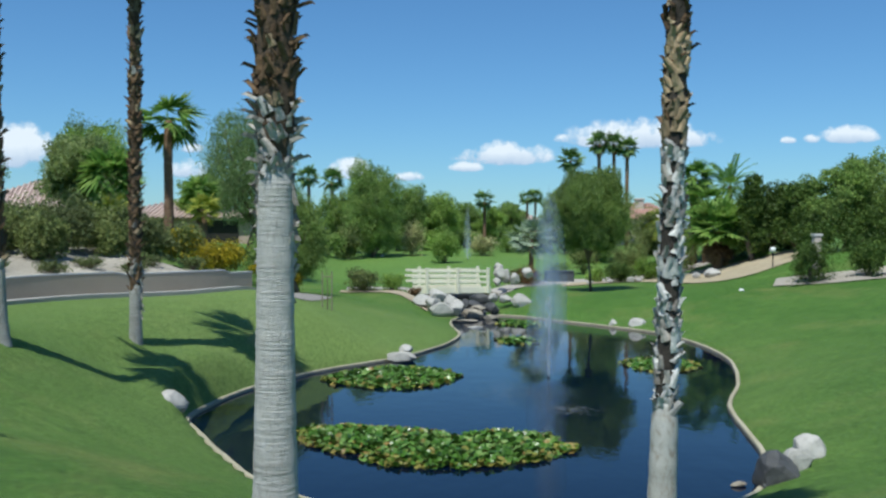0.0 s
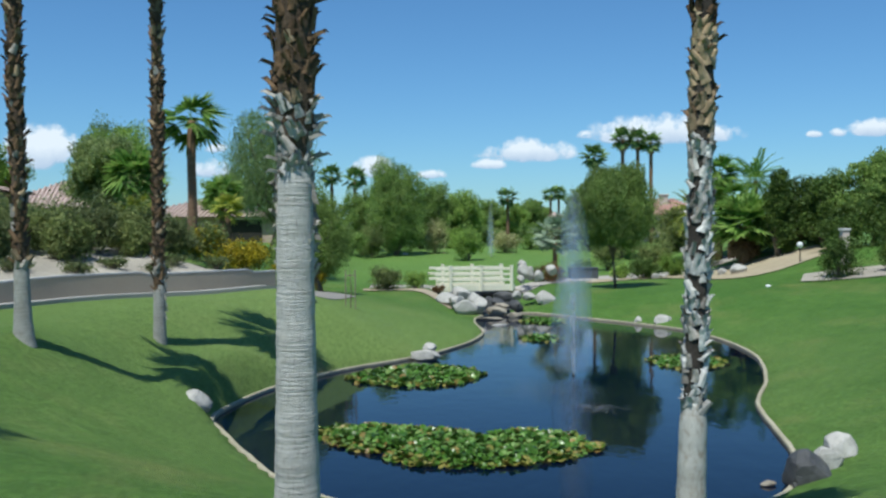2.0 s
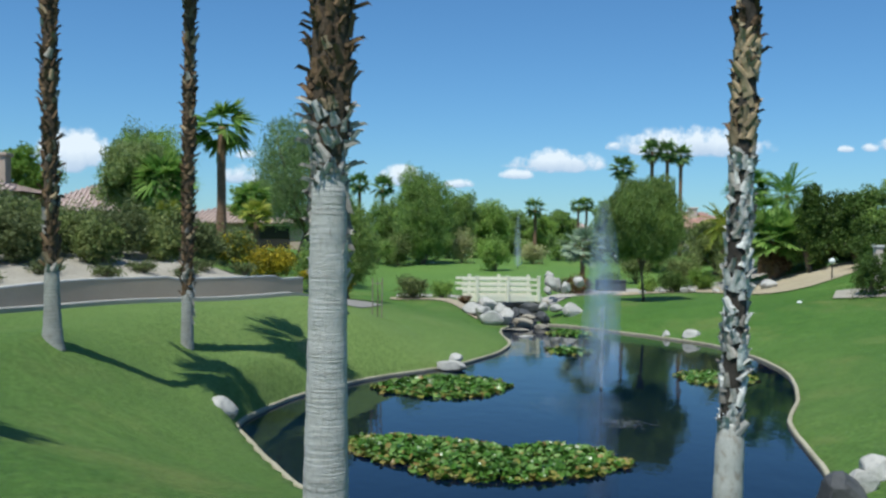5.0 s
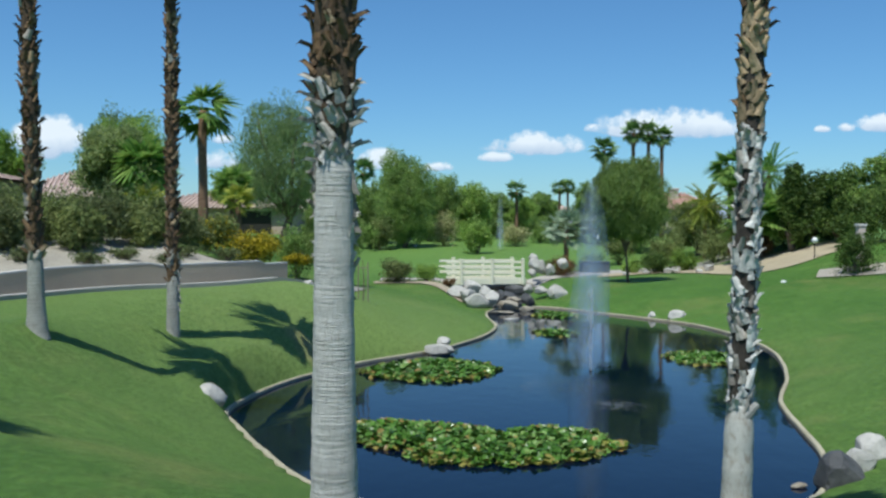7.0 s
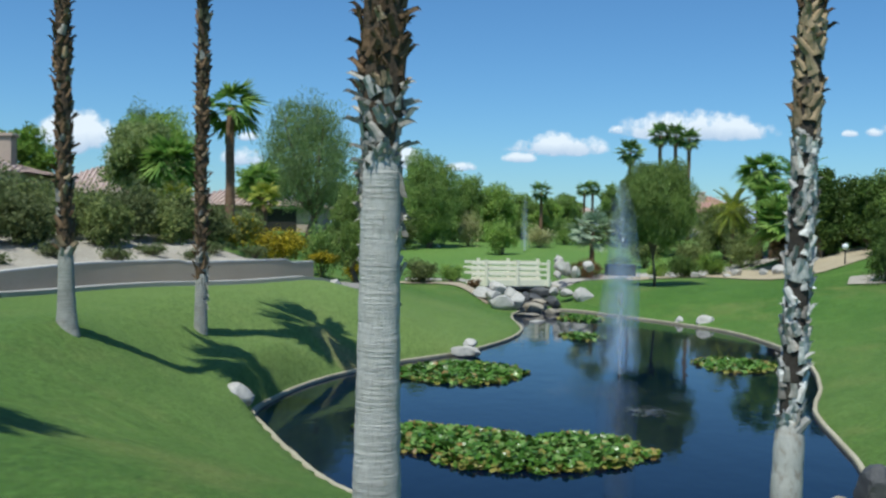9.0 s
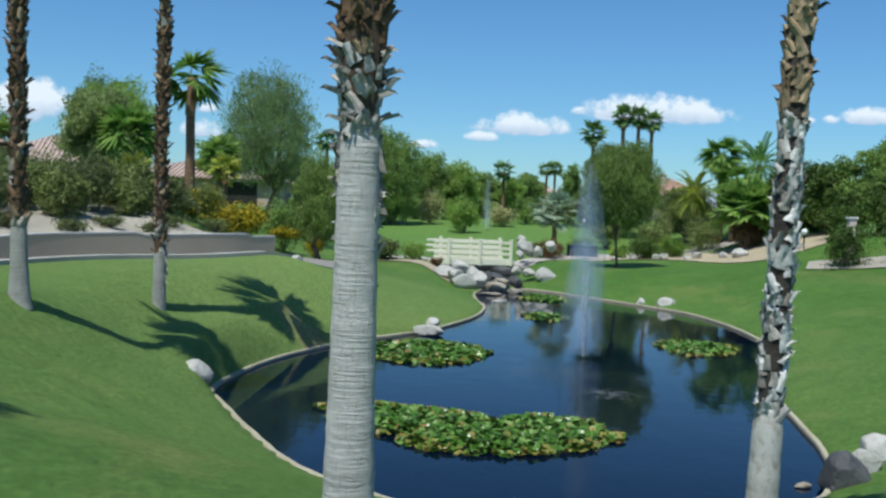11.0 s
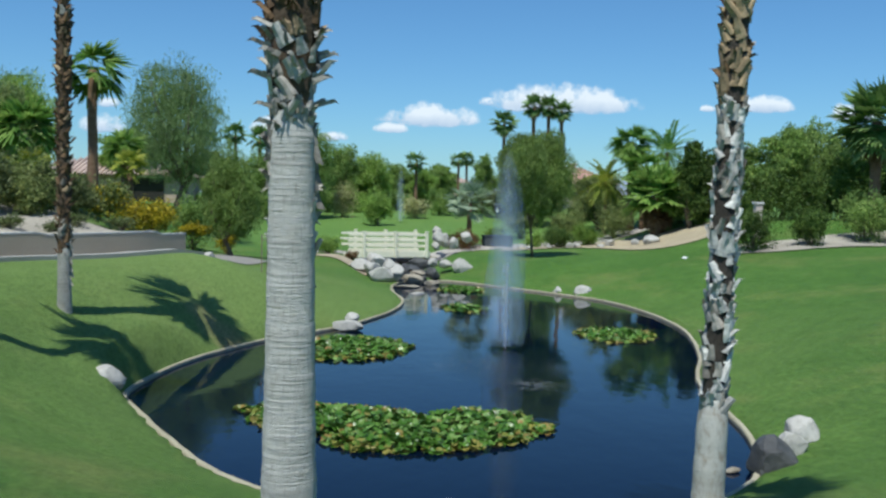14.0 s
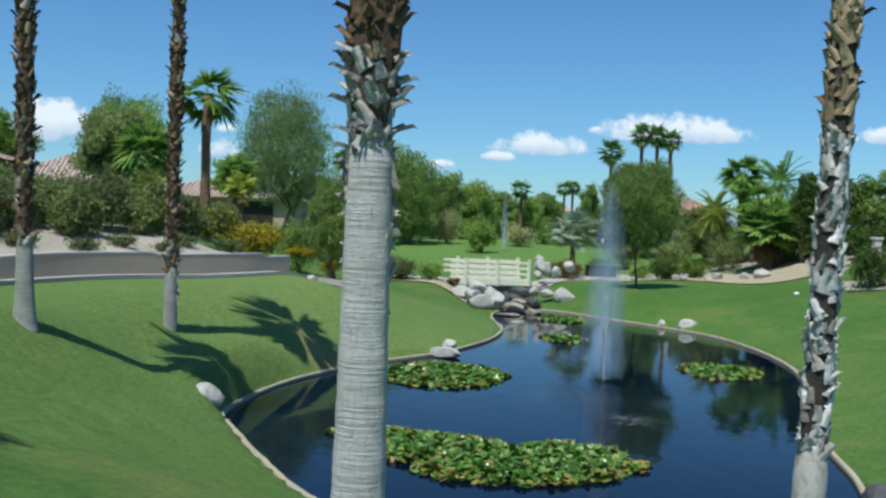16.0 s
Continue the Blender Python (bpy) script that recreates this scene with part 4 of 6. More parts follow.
    for mat, (vs, fs) in rest.items():
        part("leaf_base", mesh_of("leaf_base", vs, fs, mat), None, e, kind="stuff")
    for z0, ang, which, tilt in flap or ():
        m = Matrix.Translation(centre(z0)) @ Matrix.Rotation(radians(ang), 4, "Z") @ Matrix.Translation((radius * 1.02, 0, 0)) @ Matrix.Rotation(tilt, 4, "Y")
        part("loose_strip", THATCH[which], None, e, "", m)
    crown_of_fronds(e, FAN_TALL, 12, centre(zb + height), 0.66, -25, 22, rng)
    return e


GB = [(0, BOOTS_WORN * 2 + BOOTS_BROWN + BOOTS_GREY[:2], STUB_BROWN, 0.25, 0.4), (3.3, BOOTS_MIXED + BOOTS_WORN[:2], STUB_BROWN, 0.3, 0.7)]
strip_rng = random.Random(12)
flaps_a = [(4.18 - strip_rng.random() ** 1.6 * 1.0, strip_rng.choice((180, 180, -4)) + strip_rng.uniform(-24, 24), strip_rng.randrange(4), strip_rng.uniform(0.05, 0.45)) for _ in range(18)]
tall_palm(-0.538, 6.0, (0.0, 0.02), 0.112, 0.148, 9.6, [(0, BOOTS_WORN + BOOTS_GREY[:3], STUB_WORN, 0.46, 1.0), (4.56, BOOTS_MIXED + BOOTS_WORN[:2], STUB_WORN + STUB_BROWN, 0.46, 1.0), (4.72, BOOTS_BROWN * 4 + BOOTS_TAN[:2], STUB_BROWN, 0.5, 1.0)],
          "tall fan palm with smooth grey trunk and ragged brown leaf bases", 4.20, 1.55, 0.060, 5.7, 10, flaps_a, 1, None, 1.5, back=3.3)
tall_palm(2.72, 8.0, (0.24, 0.0), 0.110, 0.112, 8.4, [(0, BOOTS_GREY * 2 + BOOTS_WORN, STUB_GREY, 0.06, 0.5), (4.55, BOOTS_TAN, STUB_BROWN, 0.12, 0.7), (5.6, BOOTS_MIXED, STUB_BROWN, 0.2, 0.7)],
          "tall fan palm with crisscross grey and tan leaf bases", 2.16, 1.3, 0.062, 5.0, 9, None, 2, FIBRE_GREY, 1.2, BARK_BROWN)
tall_palm(-5.44, 20.5, (-0.02, 0.02), 0.118, 0.130, 9.7, GB, "tall palm with dark brown trunk standing on the lawn", 2.6, 1.3, 0.12, 9.2, 6,
          [(3.2 - 0.09 * k, -20 + 11 * (k % 4), k % 3, 0.05) for k in range(14)], 3, None, 0.8, BARK_GREY)
tall_palm(-6.15, 15.1, (-0.16, 0.0), 0.115, 0.128, 9.8, GB, "tall palm with dark brown trunk and pale foot on the lawn", 3.25, 1.75, 0.12, 8.6, 6, None, 4, None, 0.45, BARK_GREY)
# one more of the row beside the camera, whose crown shades the lawn
tall_palm(-6.75, 4.9, (0, 0), 0.12, 0.13, 9.2, GB, "tall palm beside the walk casting a shadow on the lawn", 3.0, 1.3, 0.16, 0.0, 5, None, 5)


# ---------------------------------------------------------------- stones
def stone(x, y, z, size, mat, label, turn=0.0, seed=0, name="boulder", group="", sharp=0.5):
    bm = bmesh.new()
    bmesh.ops.create_icosphere(bm, subdivisions=3, radius=1.0)
    off = Vector((seed * 3.1, seed * 1.7, seed * 0.9))
    rng = random.Random(seed)
    planes = [(Vector((rng.uniform(-1, 1), rng.uniform(-1, 1), rng.uniform(-0.4, 1))).normalized(), rng.uniform(0.52, 0.80)) for _ in range(13)]
    for v in bm.verts:
        d = v.co.normalized()
        r = 1 + 0.22 * noise.noise(d * 1.3 + off) + 0.10 * noise.noise(d * 3.2 + off) + 0.03 * noise.noise(d * 8 + off)
        p = d * r
        for n, k in planes:
            h = p.dot(n)
            if h > k:
                p -= n * (h - k) * (0.75 + 0.25 * sharp)
        v.co = Vector((p.x * size[0], p.y * size[1], p.z * size[2])) / 2
    me = bpy.data.meshes.new(name)
    bm.to_mesh(me)
    bm.free()
    me.materials.append(mat)
    ob = new(name, me)
    ob.matrix_world = pose(x, y, z, 0, 0, turn)
    return tagged(ob, label, "boulder", group)


PALE = "pale grey granite boulder at the pond's edge"
stone(-4.16, 18.05, 0.48, (0.82, 0.74, 0.68), ROCK, "rounded pale boulder on the grass by the pond", 20, 17, sharp=0.2)
stone(0.42, 27.5, 0.17, (0.95, 0.7, 0.36), ROCK, "flat pale boulder on the pond's concrete edge", 10, 2)
stone(0.52, 27.65, 0.38, (0.56, 0.45, 0.28), ROCK, "pale boulder resting on a flatter boulder", 40, 3)
stone(6.70, 13.95, 0.47, (0.62, 0.54, 0.50), ROCK, "angular white boulder on the lawn", 15, 4)
# palm shade is put into the dark colour; the pale stone is its lit face
stone(5.92, 13.25, 0.25, (1.10, 0.78, 0.74), ROCK_WET_SHADED, "large boulder at the pond's edge, coloured dark for wet and palm shade", 30, 5)
stone(6.24, 13.50, 0.36, (0.56, 0.50, 0.52), ROCK, "added pale boulder standing for the dark boulder's sunlit top", 35, 11)
stone(5.38, 13.4, 0.04, (0.32, 0.14, 0.10), ROCK_BROWN, "flat brown stone at the waterline", 20, 6)
stone(1.15, 11.55, 0.14, (0.55, 0.5, 0.36), ROCK, PALE, 0, 7)
stone(3.2, 11.3, 0.12, (0.6, 0.5, 0.38), ROCK, PALE, 0, 8)
stone(8.9, 37.8, 0.12, (0.50, 0.42, 0.44), ROCK, PALE, 60, 14)
stone(9.75, 36.9, 0.24, (0.92, 0.6, 0.55), ROCK, PALE, 25, 10)
FALLS = "stones of the little waterfall"
# the dark wet stones also stand for the shaded recess towards the bridge
for i, (x, y, z, s, m) in enumerate([
        (2.05, 41.5, 0.42, (1.35, 1.0, 0.85), ROCK), (2.75, 41.8, 0.50, (0.85, 0.75, 0.85), ROCK), (1.35, 43.4, 0.70, (1.35, 1.0, 0.78), ROCK), (2.05, 44.0, 0.88, (1.2, 0.9, 0.75), ROCK), (1.75, 42.6, 0.62, (0.9, 0.8, 0.7), ROCK), (2.6, 43.4, 0.72, (0.8, 0.7, 0.7), ROCK),
        (6.0, 44.4, 0.55, (1.2, 0.9, 0.95), ROCK), (5.3, 44.9, 0.70, (0.95, 0.75, 0.5), ROCK),
        (4.75, 45.2, 0.72, (0.7, 0.6, 0.45), ROCK), (3.6, 42.3, 0.20, (1.3, 0.9, 0.5), ROCK_BROWN), (3.85, 43.0, 0.36, (0.9, 0.6, 0.34), ROCK_BROWN), (3.6, 44.2, 0.50, (1.0, 0.8, 0.35), ROCK_WET_SHADED),
        (3.3, 43.4, 0.55, (0.6, 0.6, 0.5), ROCK_WET_SHADED), (4.5, 43.2, 0.36, (0.9, 0.7, 0.75), ROCK_WET_SHADED), (2.9, 42.8, 0.35, (0.7, 0.6, 0.7), ROCK_WET_SHADED),
        (4.2, 45.6, 0.65, (1.6, 0.6, 0.6), ROCK_WET_SHADED), (3.1, 40.2, 0.05, (1.3, 0.6, 0.16), ROCK_BROWN), (3.3, 37.6, 0.03, (1.0, 0.35, 0.12), ROCK),
        (4.3, 41.3, 0.10, (0.8, 0.6, 0.3), ROCK_BROWN)]):
    what = "pale granite boulder beside the little waterfall" if m is ROCK else "dark wet stone in the little waterfall" if m is ROCK_WET_SHADED else "flat brown ledge stone of the waterfall"
    stone(x, y, z, s, m, what, i * 37 % 90 - 45, 20 + i, group=FALLS)
MOUND = "boulders heaped beyond the bridge"
for i, (x, y, z, s) in enumerate([(5.45, 49.2, 1.75, (0.75, 0.6, 0.7)), (5.85, 49.8, 1.6, (0.8, 0.7, 0.9)), (5.5, 50.2, 2.0, (0.6, 0.6, 0.6)), (6.3, 49.4, 1.45, (0.7, 0.6, 0.7)),
                                  (7.2, 50.6, 1.7, (0.7, 0.6, 0.6)), (5.3, 48.6, 1.3, (0.5, 0.5, 0.5))]):
    stone(x, y, z, s, ROCK, "pale boulder heaped beside the footbridge", i * 31, 60 + i, group=MOUND)
for i, (x, y, s) in enumerate([(10.6, 51.2, 0.35), (12.9, 51.0, 0.55), (13.3, 51.3, 0.4), (15.4, 52.4, 0.7), (16.4, 51.0, 0.6), (17.0, 50.0, 0.9), (14.6, 51.3, 0.4), (-4.0, 32.3, 0.42), (-4.25, 32.5, 0.3), (11.8, 51.6, 0.4)]):
    stone(x, y, ground_z(x, y) + s * 0.28, (s * 1.3, s, s * 0.8), ROCK, "pale boulder in the gravel bed", i * 23, 80 + i, group="boulders in the beds")


# ---------------------------------------------------------------- footbridge
def footbridge():
    e = thing("footbridge", (3.21, 48.0, 0.73), "cream-painted wooden footbridge over the stream", "bridge", turn=9.0)
    for side_y in (0.0, 2.1):
        sign = -1 if side_y == 0 else 1
        for x in (-1.58, 0.0, 1.58):
            post = part("post", box(bmesh.new(), (0.15, 0.13, 1.26), (x, side_y + sign * 0.085, 0.62), 0, 0.014), PAINT, e)
            part("post_cap", box(bmesh.new(), (0.18, 0.16, 0.05), (x, side_y + sign * 0.085, 1.277), 0, 0.014), PAINT, post)
        for z, slip in ((1.12, 0.02), (0.84, -0.03), (0.565, 0.03)):
            part("rail", box(bmesh.new(), (4.02, 0.045, 0.125), (-0.33 + slip, side_y, z), 0, 0.012), PAINT, e)
        part("fascia", box(bmesh.new(), (3.7, 0.07, 0.33), (-0.1, side_y + sign * 0.01, 0.175), 0, 0.012), PAINT, e, "cream fascia board")
    for k in range(26):
        part("deck_board", DECK_BOARD, None, e, "", pose(-1.95 + k * 0.148, 1.05, 0.09))
    part("abutment", box(bmesh.new(), (0.5, 2.1, 0.9), (-2.0, 1.05, -0.42), 0, 0.05), ROCK_BROWN, e, "brown stone abutment")
    part("abutment", box(bmesh.new(), (0.5, 2.1, 0.9), (1.9, 1.05, -0.42), 0, 0.05), ROCK_BROWN, e, "brown stone abutment")
    part("ramp_board", box(bmesh.new(), (0.75, 0.08, 0.26), (-2.2, -0.02, 0.10), 0, 0.03), PAINT, e, "cream board at the ramp")


board_bm = box(bmesh.new(), (0.138, 2.0, 0.05), (0, 0, 0), 0, 0.008)
DECK_BOARD = bpy.data.meshes.new("deck_board")
board_bm.to_mesh(DECK_BOARD)
board_bm.free()
DECK_BOARD.materials.append(WOOD_STAKE)
footbridge()


# ---------------------------------------------------------------- water lilies
def pad_mesh(name, mat, seed):
    """One round notched pad of radius 1."""
    rng, k = random.Random(seed), 10
    v = [(0, 0, -0.10)]
    for j in range(k):
        t = radians(16 + 328 * j / (k - 1))
        r = 1 + rng.uniform(-0.06, 0.06)
        v.append((math.cos(t) * r, math.sin(t) * r, 0.16 * rng.random()))
    return mesh_of(name, v, [(0, j, j + 1) for j in range(1, k)], mat)


PADS = [pad_mesh("lily_pad", LILY, i) for i in range(4)]
PADS_OLD = [pad_mesh("lily_pad", LILY_OLD, i + 4) for i in range(3)]


def lily_patch(cx, cy, outline, label, count, size, seed, rise=0.06, edge_old=0.36, single=0):
    """Round notched pads, floating and heaped, inside an outline (bearing, radius). single: so many of the nearest pads are parts."""
    rng = random.Random(seed)
    e = thing("water_lilies", (cx, cy, 0.0), label, "water lilies", "water lily patches")
    angs, rads = [q[0] for q in outline], [q[1] for q in outline]
    spots = []
    big = max(rads) * 1.15
    while len(spots) < count:
        x, y = rng.uniform(-big, big), rng.uniform(-big, big)
        a = math.degrees(math.atan2(y, x))
        s = math.hypot(x, y) / (float(np.interp(a, angs, rads, period=360)) * (1 + 0.05 * math.sin(a * 0.21) + 0.05 * math.sin(a * 0.7)))
        if s > 1:
            continue
        yellow = rng.random() < (0.07 + edge_old * max(0, s - 0.75) / 0.25)
        up = Vector((rng.gauss(0, 0.5), rng.gauss(0, 0.5), 1)).normalized()
        pr = size * rng.uniform(0.55, 1.25)
        m = Matrix.Translation((x, y, 0.02 + rise * rng.random() * min(1, (1.02 - s) * 3))) @ up.to_track_quat("Z", "Y").to_matrix().to_4x4() @ Matrix.Rotation(rng.uniform(0, 6.28), 4, "Z") @ Matrix.Diagonal((pr, pr, pr, 1))
        spots.append((y, rng.choice(PADS_OLD if yellow else PADS), m))
    spots.sort(key=lambda q: q[0])
    for y, me, m in spots[:single]:
        part("lily_pad", me, None, e, "", m)
    rest = {}
    for y, me, m in spots[single:]:
        vs, fs = rest.setdefault(me.materials[0], ([], []))
        n = len(vs)
        vs.extend(m @ q.co for q in me.vertices)
        fs.extend(tuple(i + n for i in q.vertices) for q in me.polygons)
    for mat, (vs, fs) in rest.items():
        part("lily_pad", mesh_of("lily_pad", vs, fs, mat), None, e, kind="stuff")
    return e


lily_patch(1.2, 15.6, [(-180, 1.45), (-160, 1.5), (-139, 1.22), (-101, 0.95), (-54, 1.08), (-20, 1.5), (9, 2.15), (35, 2.25), (58, 2.25), (70, 1.75), (81, 1.4), (92, 1.55), (108, 2.15), (125, 2.75), (144, 3.9), (154, 2.9), (173, 2.2)],
           "large heaped patch of green water lilies on the pond", 4600, 0.062, 1, 0.14, 0.55, single=290)
lily_patch(0.15, 24.4, [(-180, 1.75), (-120, 1.75), (-70, 1.85), (-20, 1.5), (0, 1.75), (40, 1.75), (90, 1.8), (140, 1.5)], "patch of green water lilies near the far bank", 2400, 0.075, 2, 0.12)
lily_patch(7.8, 26.5, [(-180, 1.0), (-100, 1.5), (-30, 1.0), (0, 1.05), (60, 1.5), (120, 1.35)], "small patch of yellowing water lilies by the shore", 800, 0.075, 3, 0.05, 0.75)
lily_patch(5.3, 39.3, [(-180, 0.9), (-90, 1.3), (0, 0.8), (80, 1.2)], "small patch of lilies below the waterfall", 340, 0.085, 4, 0.05, 0.5)
lily_patch(4.4, 32.8, [(-180, 0.7), (-90, 1.1), (0, 0.7), (90, 1.1)], "small patch of lilies below the waterfall", 260, 0.085, 5, 0.05, 0.5)


# ---------------------------------------------------------------- fountains
def fountain(x, y, top, spread, drops, label, drift=0.0, seed=1, base=0.0, veils=(0.40, 0.75, 1.1)):
    rng = np.random.RandomState(seed)
    e = thing("fountain", (x, y, base), label, "fountain")
    bm = bmesh.new()
    bmesh.ops.create_cone(bm, cap_ends=True, segments=12, radius1=0.05, radius2=0.03, depth=0.08, matrix=pose(0, 0, 0.02))
    part("nozzle", bm, DARK_WOOD, e, "dark fountain nozzle")

    def cloud(n, zr, rad, size, tall):
        z = zr(n)
        a, r = rng.uniform(0, 6.283, n), np.abs(rng.normal(0, 1, n))
        w = rad(z)
        p = np.c_[np.cos(a) * r * w + drift * (z / top) * 0.3, np.sin(a) * r * w, z]
        s = size * rng.uniform(0.5, 1.6, n)
        d = rng.normal(size=(n, 3))
        d /= np.linalg.norm(d, axis=1)[:, None]
        d[:, 2] *= 0.2
        upv = np.c_[np.zeros(n), np.zeros(n), np.ones(n)] * (s * tall)[:, None]
        sd = d * s[:, None]
        v = np.stack([p - upv, p + sd, p + upv, p - sd], 1).reshape(-1, 3)
        return v.tolist(), np.arange(n * 4).reshape(-1, 4).tolist()
    if veils:
        part("jet", mesh_of("jet", *cloud(drops // 12, lambda n: top * 0.42 * rng.uniform(0, 1, n), lambda z: 0.03 + 0.012 * z, 0.018, 6.0), JET), None, e, "thin white jet of water", kind="stuff")
    part("spray", mesh_of("spray", *cloud(drops, lambda n: top * (0.05 + 0.93 * rng.beta(1.3, 1.5, n)), lambda z: spread * (0.35 + 0.75 * np.sin(np.clip(1 - z / top, 0, 1) * 2.4)) * 0.42, 0.012, 3.0), SPRAY), None, e, "soft falling white spray", kind="stuff")
    shells = ([], [])
    for scale_r in veils:
        prof = [(0.02, 0.62), (0.12, 0.80), (0.3, 0.74), (0.55, 0.62), (0.75, 0.50), (0.9, 0.36), (1.0, 0.12)]
        n0, sides = len(shells[0]), 18
        for s, r in prof:
            for j in range(sides):
                a = 6.283 * j / sides
                w = spread * r * scale_r * (1 + 0.18 * math.sin(3 * a + 7 * s + scale_r * 9))
                shells[0].append((math.cos(a) * w, math.sin(a) * w, s * top * (1.03 - 0.05 * scale_r)))
        for i in range(len(prof) - 1):
            for j in range(sides):
                p0, p1 = n0 + i * sides + j, n0 + i * sides + (j + 1) % sides
                shells[1].append((p0, p1, p1 + sides, p0 + sides))
    if shells[0]:
        part("mist", mesh_of("mist", *shells, MIST, True), None, e, "soft bluish-white veil of mist", kind="stuff")
    return e


fountain(4.21, 24.3, 5.0, 0.62, 1500, "tall slender fountain spraying from the pond", 0.0)
fountain(5.6, 75.0, 6.1 - 1.75, 0.42, 1500, "second slender fountain beyond the bridge", 0.0, 2, 1.75, (0.9,))


def ripples():
    """Broken water where the spray falls back."""
    rng = random.Random(5)
    v, f = [], []
    for _ in range(260):
        cx, cy = 3.95 + rng.gauss(0, 0.28), 19.6 + rng.gauss(0, 0.3)
        if rng.random() < 0.35:
            cx, cy = 3.4 + rng.gauss(0, 0.5), 21.8 + rng.gauss(0, 0.5)
        s = rng.uniform(0.012, 0.035)
        i = len(v)
        v += [(cx - s * 2, cy, 0.012), (cx, cy - s * 2, 0.02), (cx + s * 2, cy, 0.012), (cx, cy + s * 2, 0.02)]
        f.append((i, i + 1, i + 2, i + 3))
    ob = new("splash", mesh_of("splash", v, f, FOAM))
    tagged(ob, "broken white splashes where the spray falls", "splash", kind="stuff")


ripples()

# ---------------------------------------------------------------- trees and palms in the distance
tree("tree", -15.6, 50, 9.3, 4.4, "leafy mid-green shade tree behind the houses' hedge", LEAF_MID, 10000, 0.115, 0.6, 0.25, 0.15, 10, 1.6, rough=0.6, fill=1.25, shape="dome")
tree("tree", -17.6, 54, 9.9, 3.0, "grey-green feathery tree behind the shade tree", LEAF_PEPPER, 3000, 0.13, 0.7, 0.3, 0.12, 8, 1.7, rough=0.8, fill=1.1)
tree("tree", -8.0, 52, 10.5, 5.0, "tall feathery pepper tree with drooping grey-green leaves", LEAF_PEPPER, 10000, 0.085, 1.2, 0.26, 0.2, 13, 2.2, rough=0.6, fill=1.25, shape="dome")
tree("tree", -14.6, 45, 8.3, 3.6, "light green feathery tree above the gravel slope", LEAF_WILLOW, 7000, 0.15, 0.5, 0.3, 0.12, 7, 1.2)
tree("tree", -20.0, 44, 8.0, 4.2, "bright green leafy tree beside a house", LEAF_BRIGHT, 7000, 0.15, 0.2, 0.25, 0.12, 7, 1.2)
tree("tree", -12.4, 62, 7.6, 4.4, "rounded dark green tree behind a palm", LEAF_MID, 5000, 0.17, 0, 0.3, 0.14)
tree("tree", -2.0, 78, 9.3, 4.4, "dense rounded dark green tree", LEAF_DARK, 16000, 0.125, 0.8, 0.12, 0.2, 9, 1.6, rough=0.4, fill=1.45, shape="dome")
tree("tree", 1.4, 88, 8.1, 3.6, "dark green tree in the far row", LEAF_DARK, 8500, 0.145, 0.3, 0.1, 0.2, 7, 1.3, rough=0.5, fill=1.3)
tree("tree", 3.9, 90, 7.4, 4.2, "rounded green tree in the far row", LEAF_MID, 5000, 0.19, 0.3, 0.15, 0.2, 7, 1.3, rough=0.45, fill=1.35)
tree("tree", 7.1, 100, 6.9, 4.0, "dark green tree in the far row", LEAF_DARK, 8500, 0.145, 0.3, 0.1, 0.2, 7, 1.3, rough=0.5, fill=1.3)
tree("tree", 9.6, 98, 6.6, 3.4, "rounded green tree in the far row", LEAF_MID, 4000, 0.2, 0, 0.1, 0.2)
tree("tree", 12.6, 110, 7.4, 6.0, "broad dark green tree in the far row", LEAF_DARK, 5500, 0.22, 0, 0.1, 0.2)
tree("tree", 14.9, 92, 7.9, 2.7, "tall dark green tree in the far row", LEAF_DARK, 4000, 0.18, 0, 0.1, 0.2)
tree("tree", -5.0, 84, 7.3, 4.6, "dark green tree in the far row", LEAF_DARK, 8500, 0.145, 0.3, 0.1, 0.2, 7, 1.3, rough=0.5, fill=1.3)
tree("tree", -0.2, 94, 6.6, 4.6, "dark green tree in the far row", LEAF_DARK, 8500, 0.145, 0.3, 0.1, 0.2, 7, 1.3, rough=0.5, fill=1.3)
tree("tree", -8.5, 70, 6.8, 4.2, "olive green tree beside a house", LEAF_OLIVE, 4500, 0.17, 0.2, 0.2, 0.15)
tree("tree", 18.6, 95, 6.2, 5.0, "dark green tree in the far row", LEAF_DARK, 8500, 0.145, 0.3, 0.1, 0.2, 7, 1.3, rough=0.5, fill=1.3)
# added out of sight behind the willow, only to darken its reflection in the pond
tree("tree", 15.3, 72, 7.9, 3.7, "unseen dense tree added behind a young tree to darken the pond's reflection", LEAF_DARK, 7000, 0.15, 0.4, 0.06, 0.16, 8, 1.4, rough=0.4, fill=1.4)
tree("tree", 9.45, 45.0, 6.75, 3.5, "young willow-like tree with a slim trunk on the lawn", LEAF_WEEP, 24000, 0.078, 1.3, 0.36, 0.055, 11, 2.0, rough=0.28, fill=1.45, hollow=0.15, shape="dome")
tree("tree", -4.0, 40.0, 5.4, 2.5, "crooked olive-green tree with pale limbs", LEAF_WEEP, 8000, 0.075, 0.9, 0.2, 0.09, 9, 1.9, rough=0.5, fill=1.2)
tree("tree", 23.7, 49, 7.6, 4.4, "green leafy tree above the hedge", LEAF_DARK, 7000, 0.16, 0.1, 0.15, 0.15, 7, 1.2)
tree("tree", 19.6, 51, 7.1, 2.7, "dense dark green conical hedge tree", LEAF_DEEP, 6000, 0.15, 0, 0.04, 0.15, 7, shape="cone")
tree("tree", 21.6, 50, 6.4, 2.8, "dense dark green hedge tree", LEAF_DEEP, 6000, 0.15, 0, 0.04, 0.15, 7)
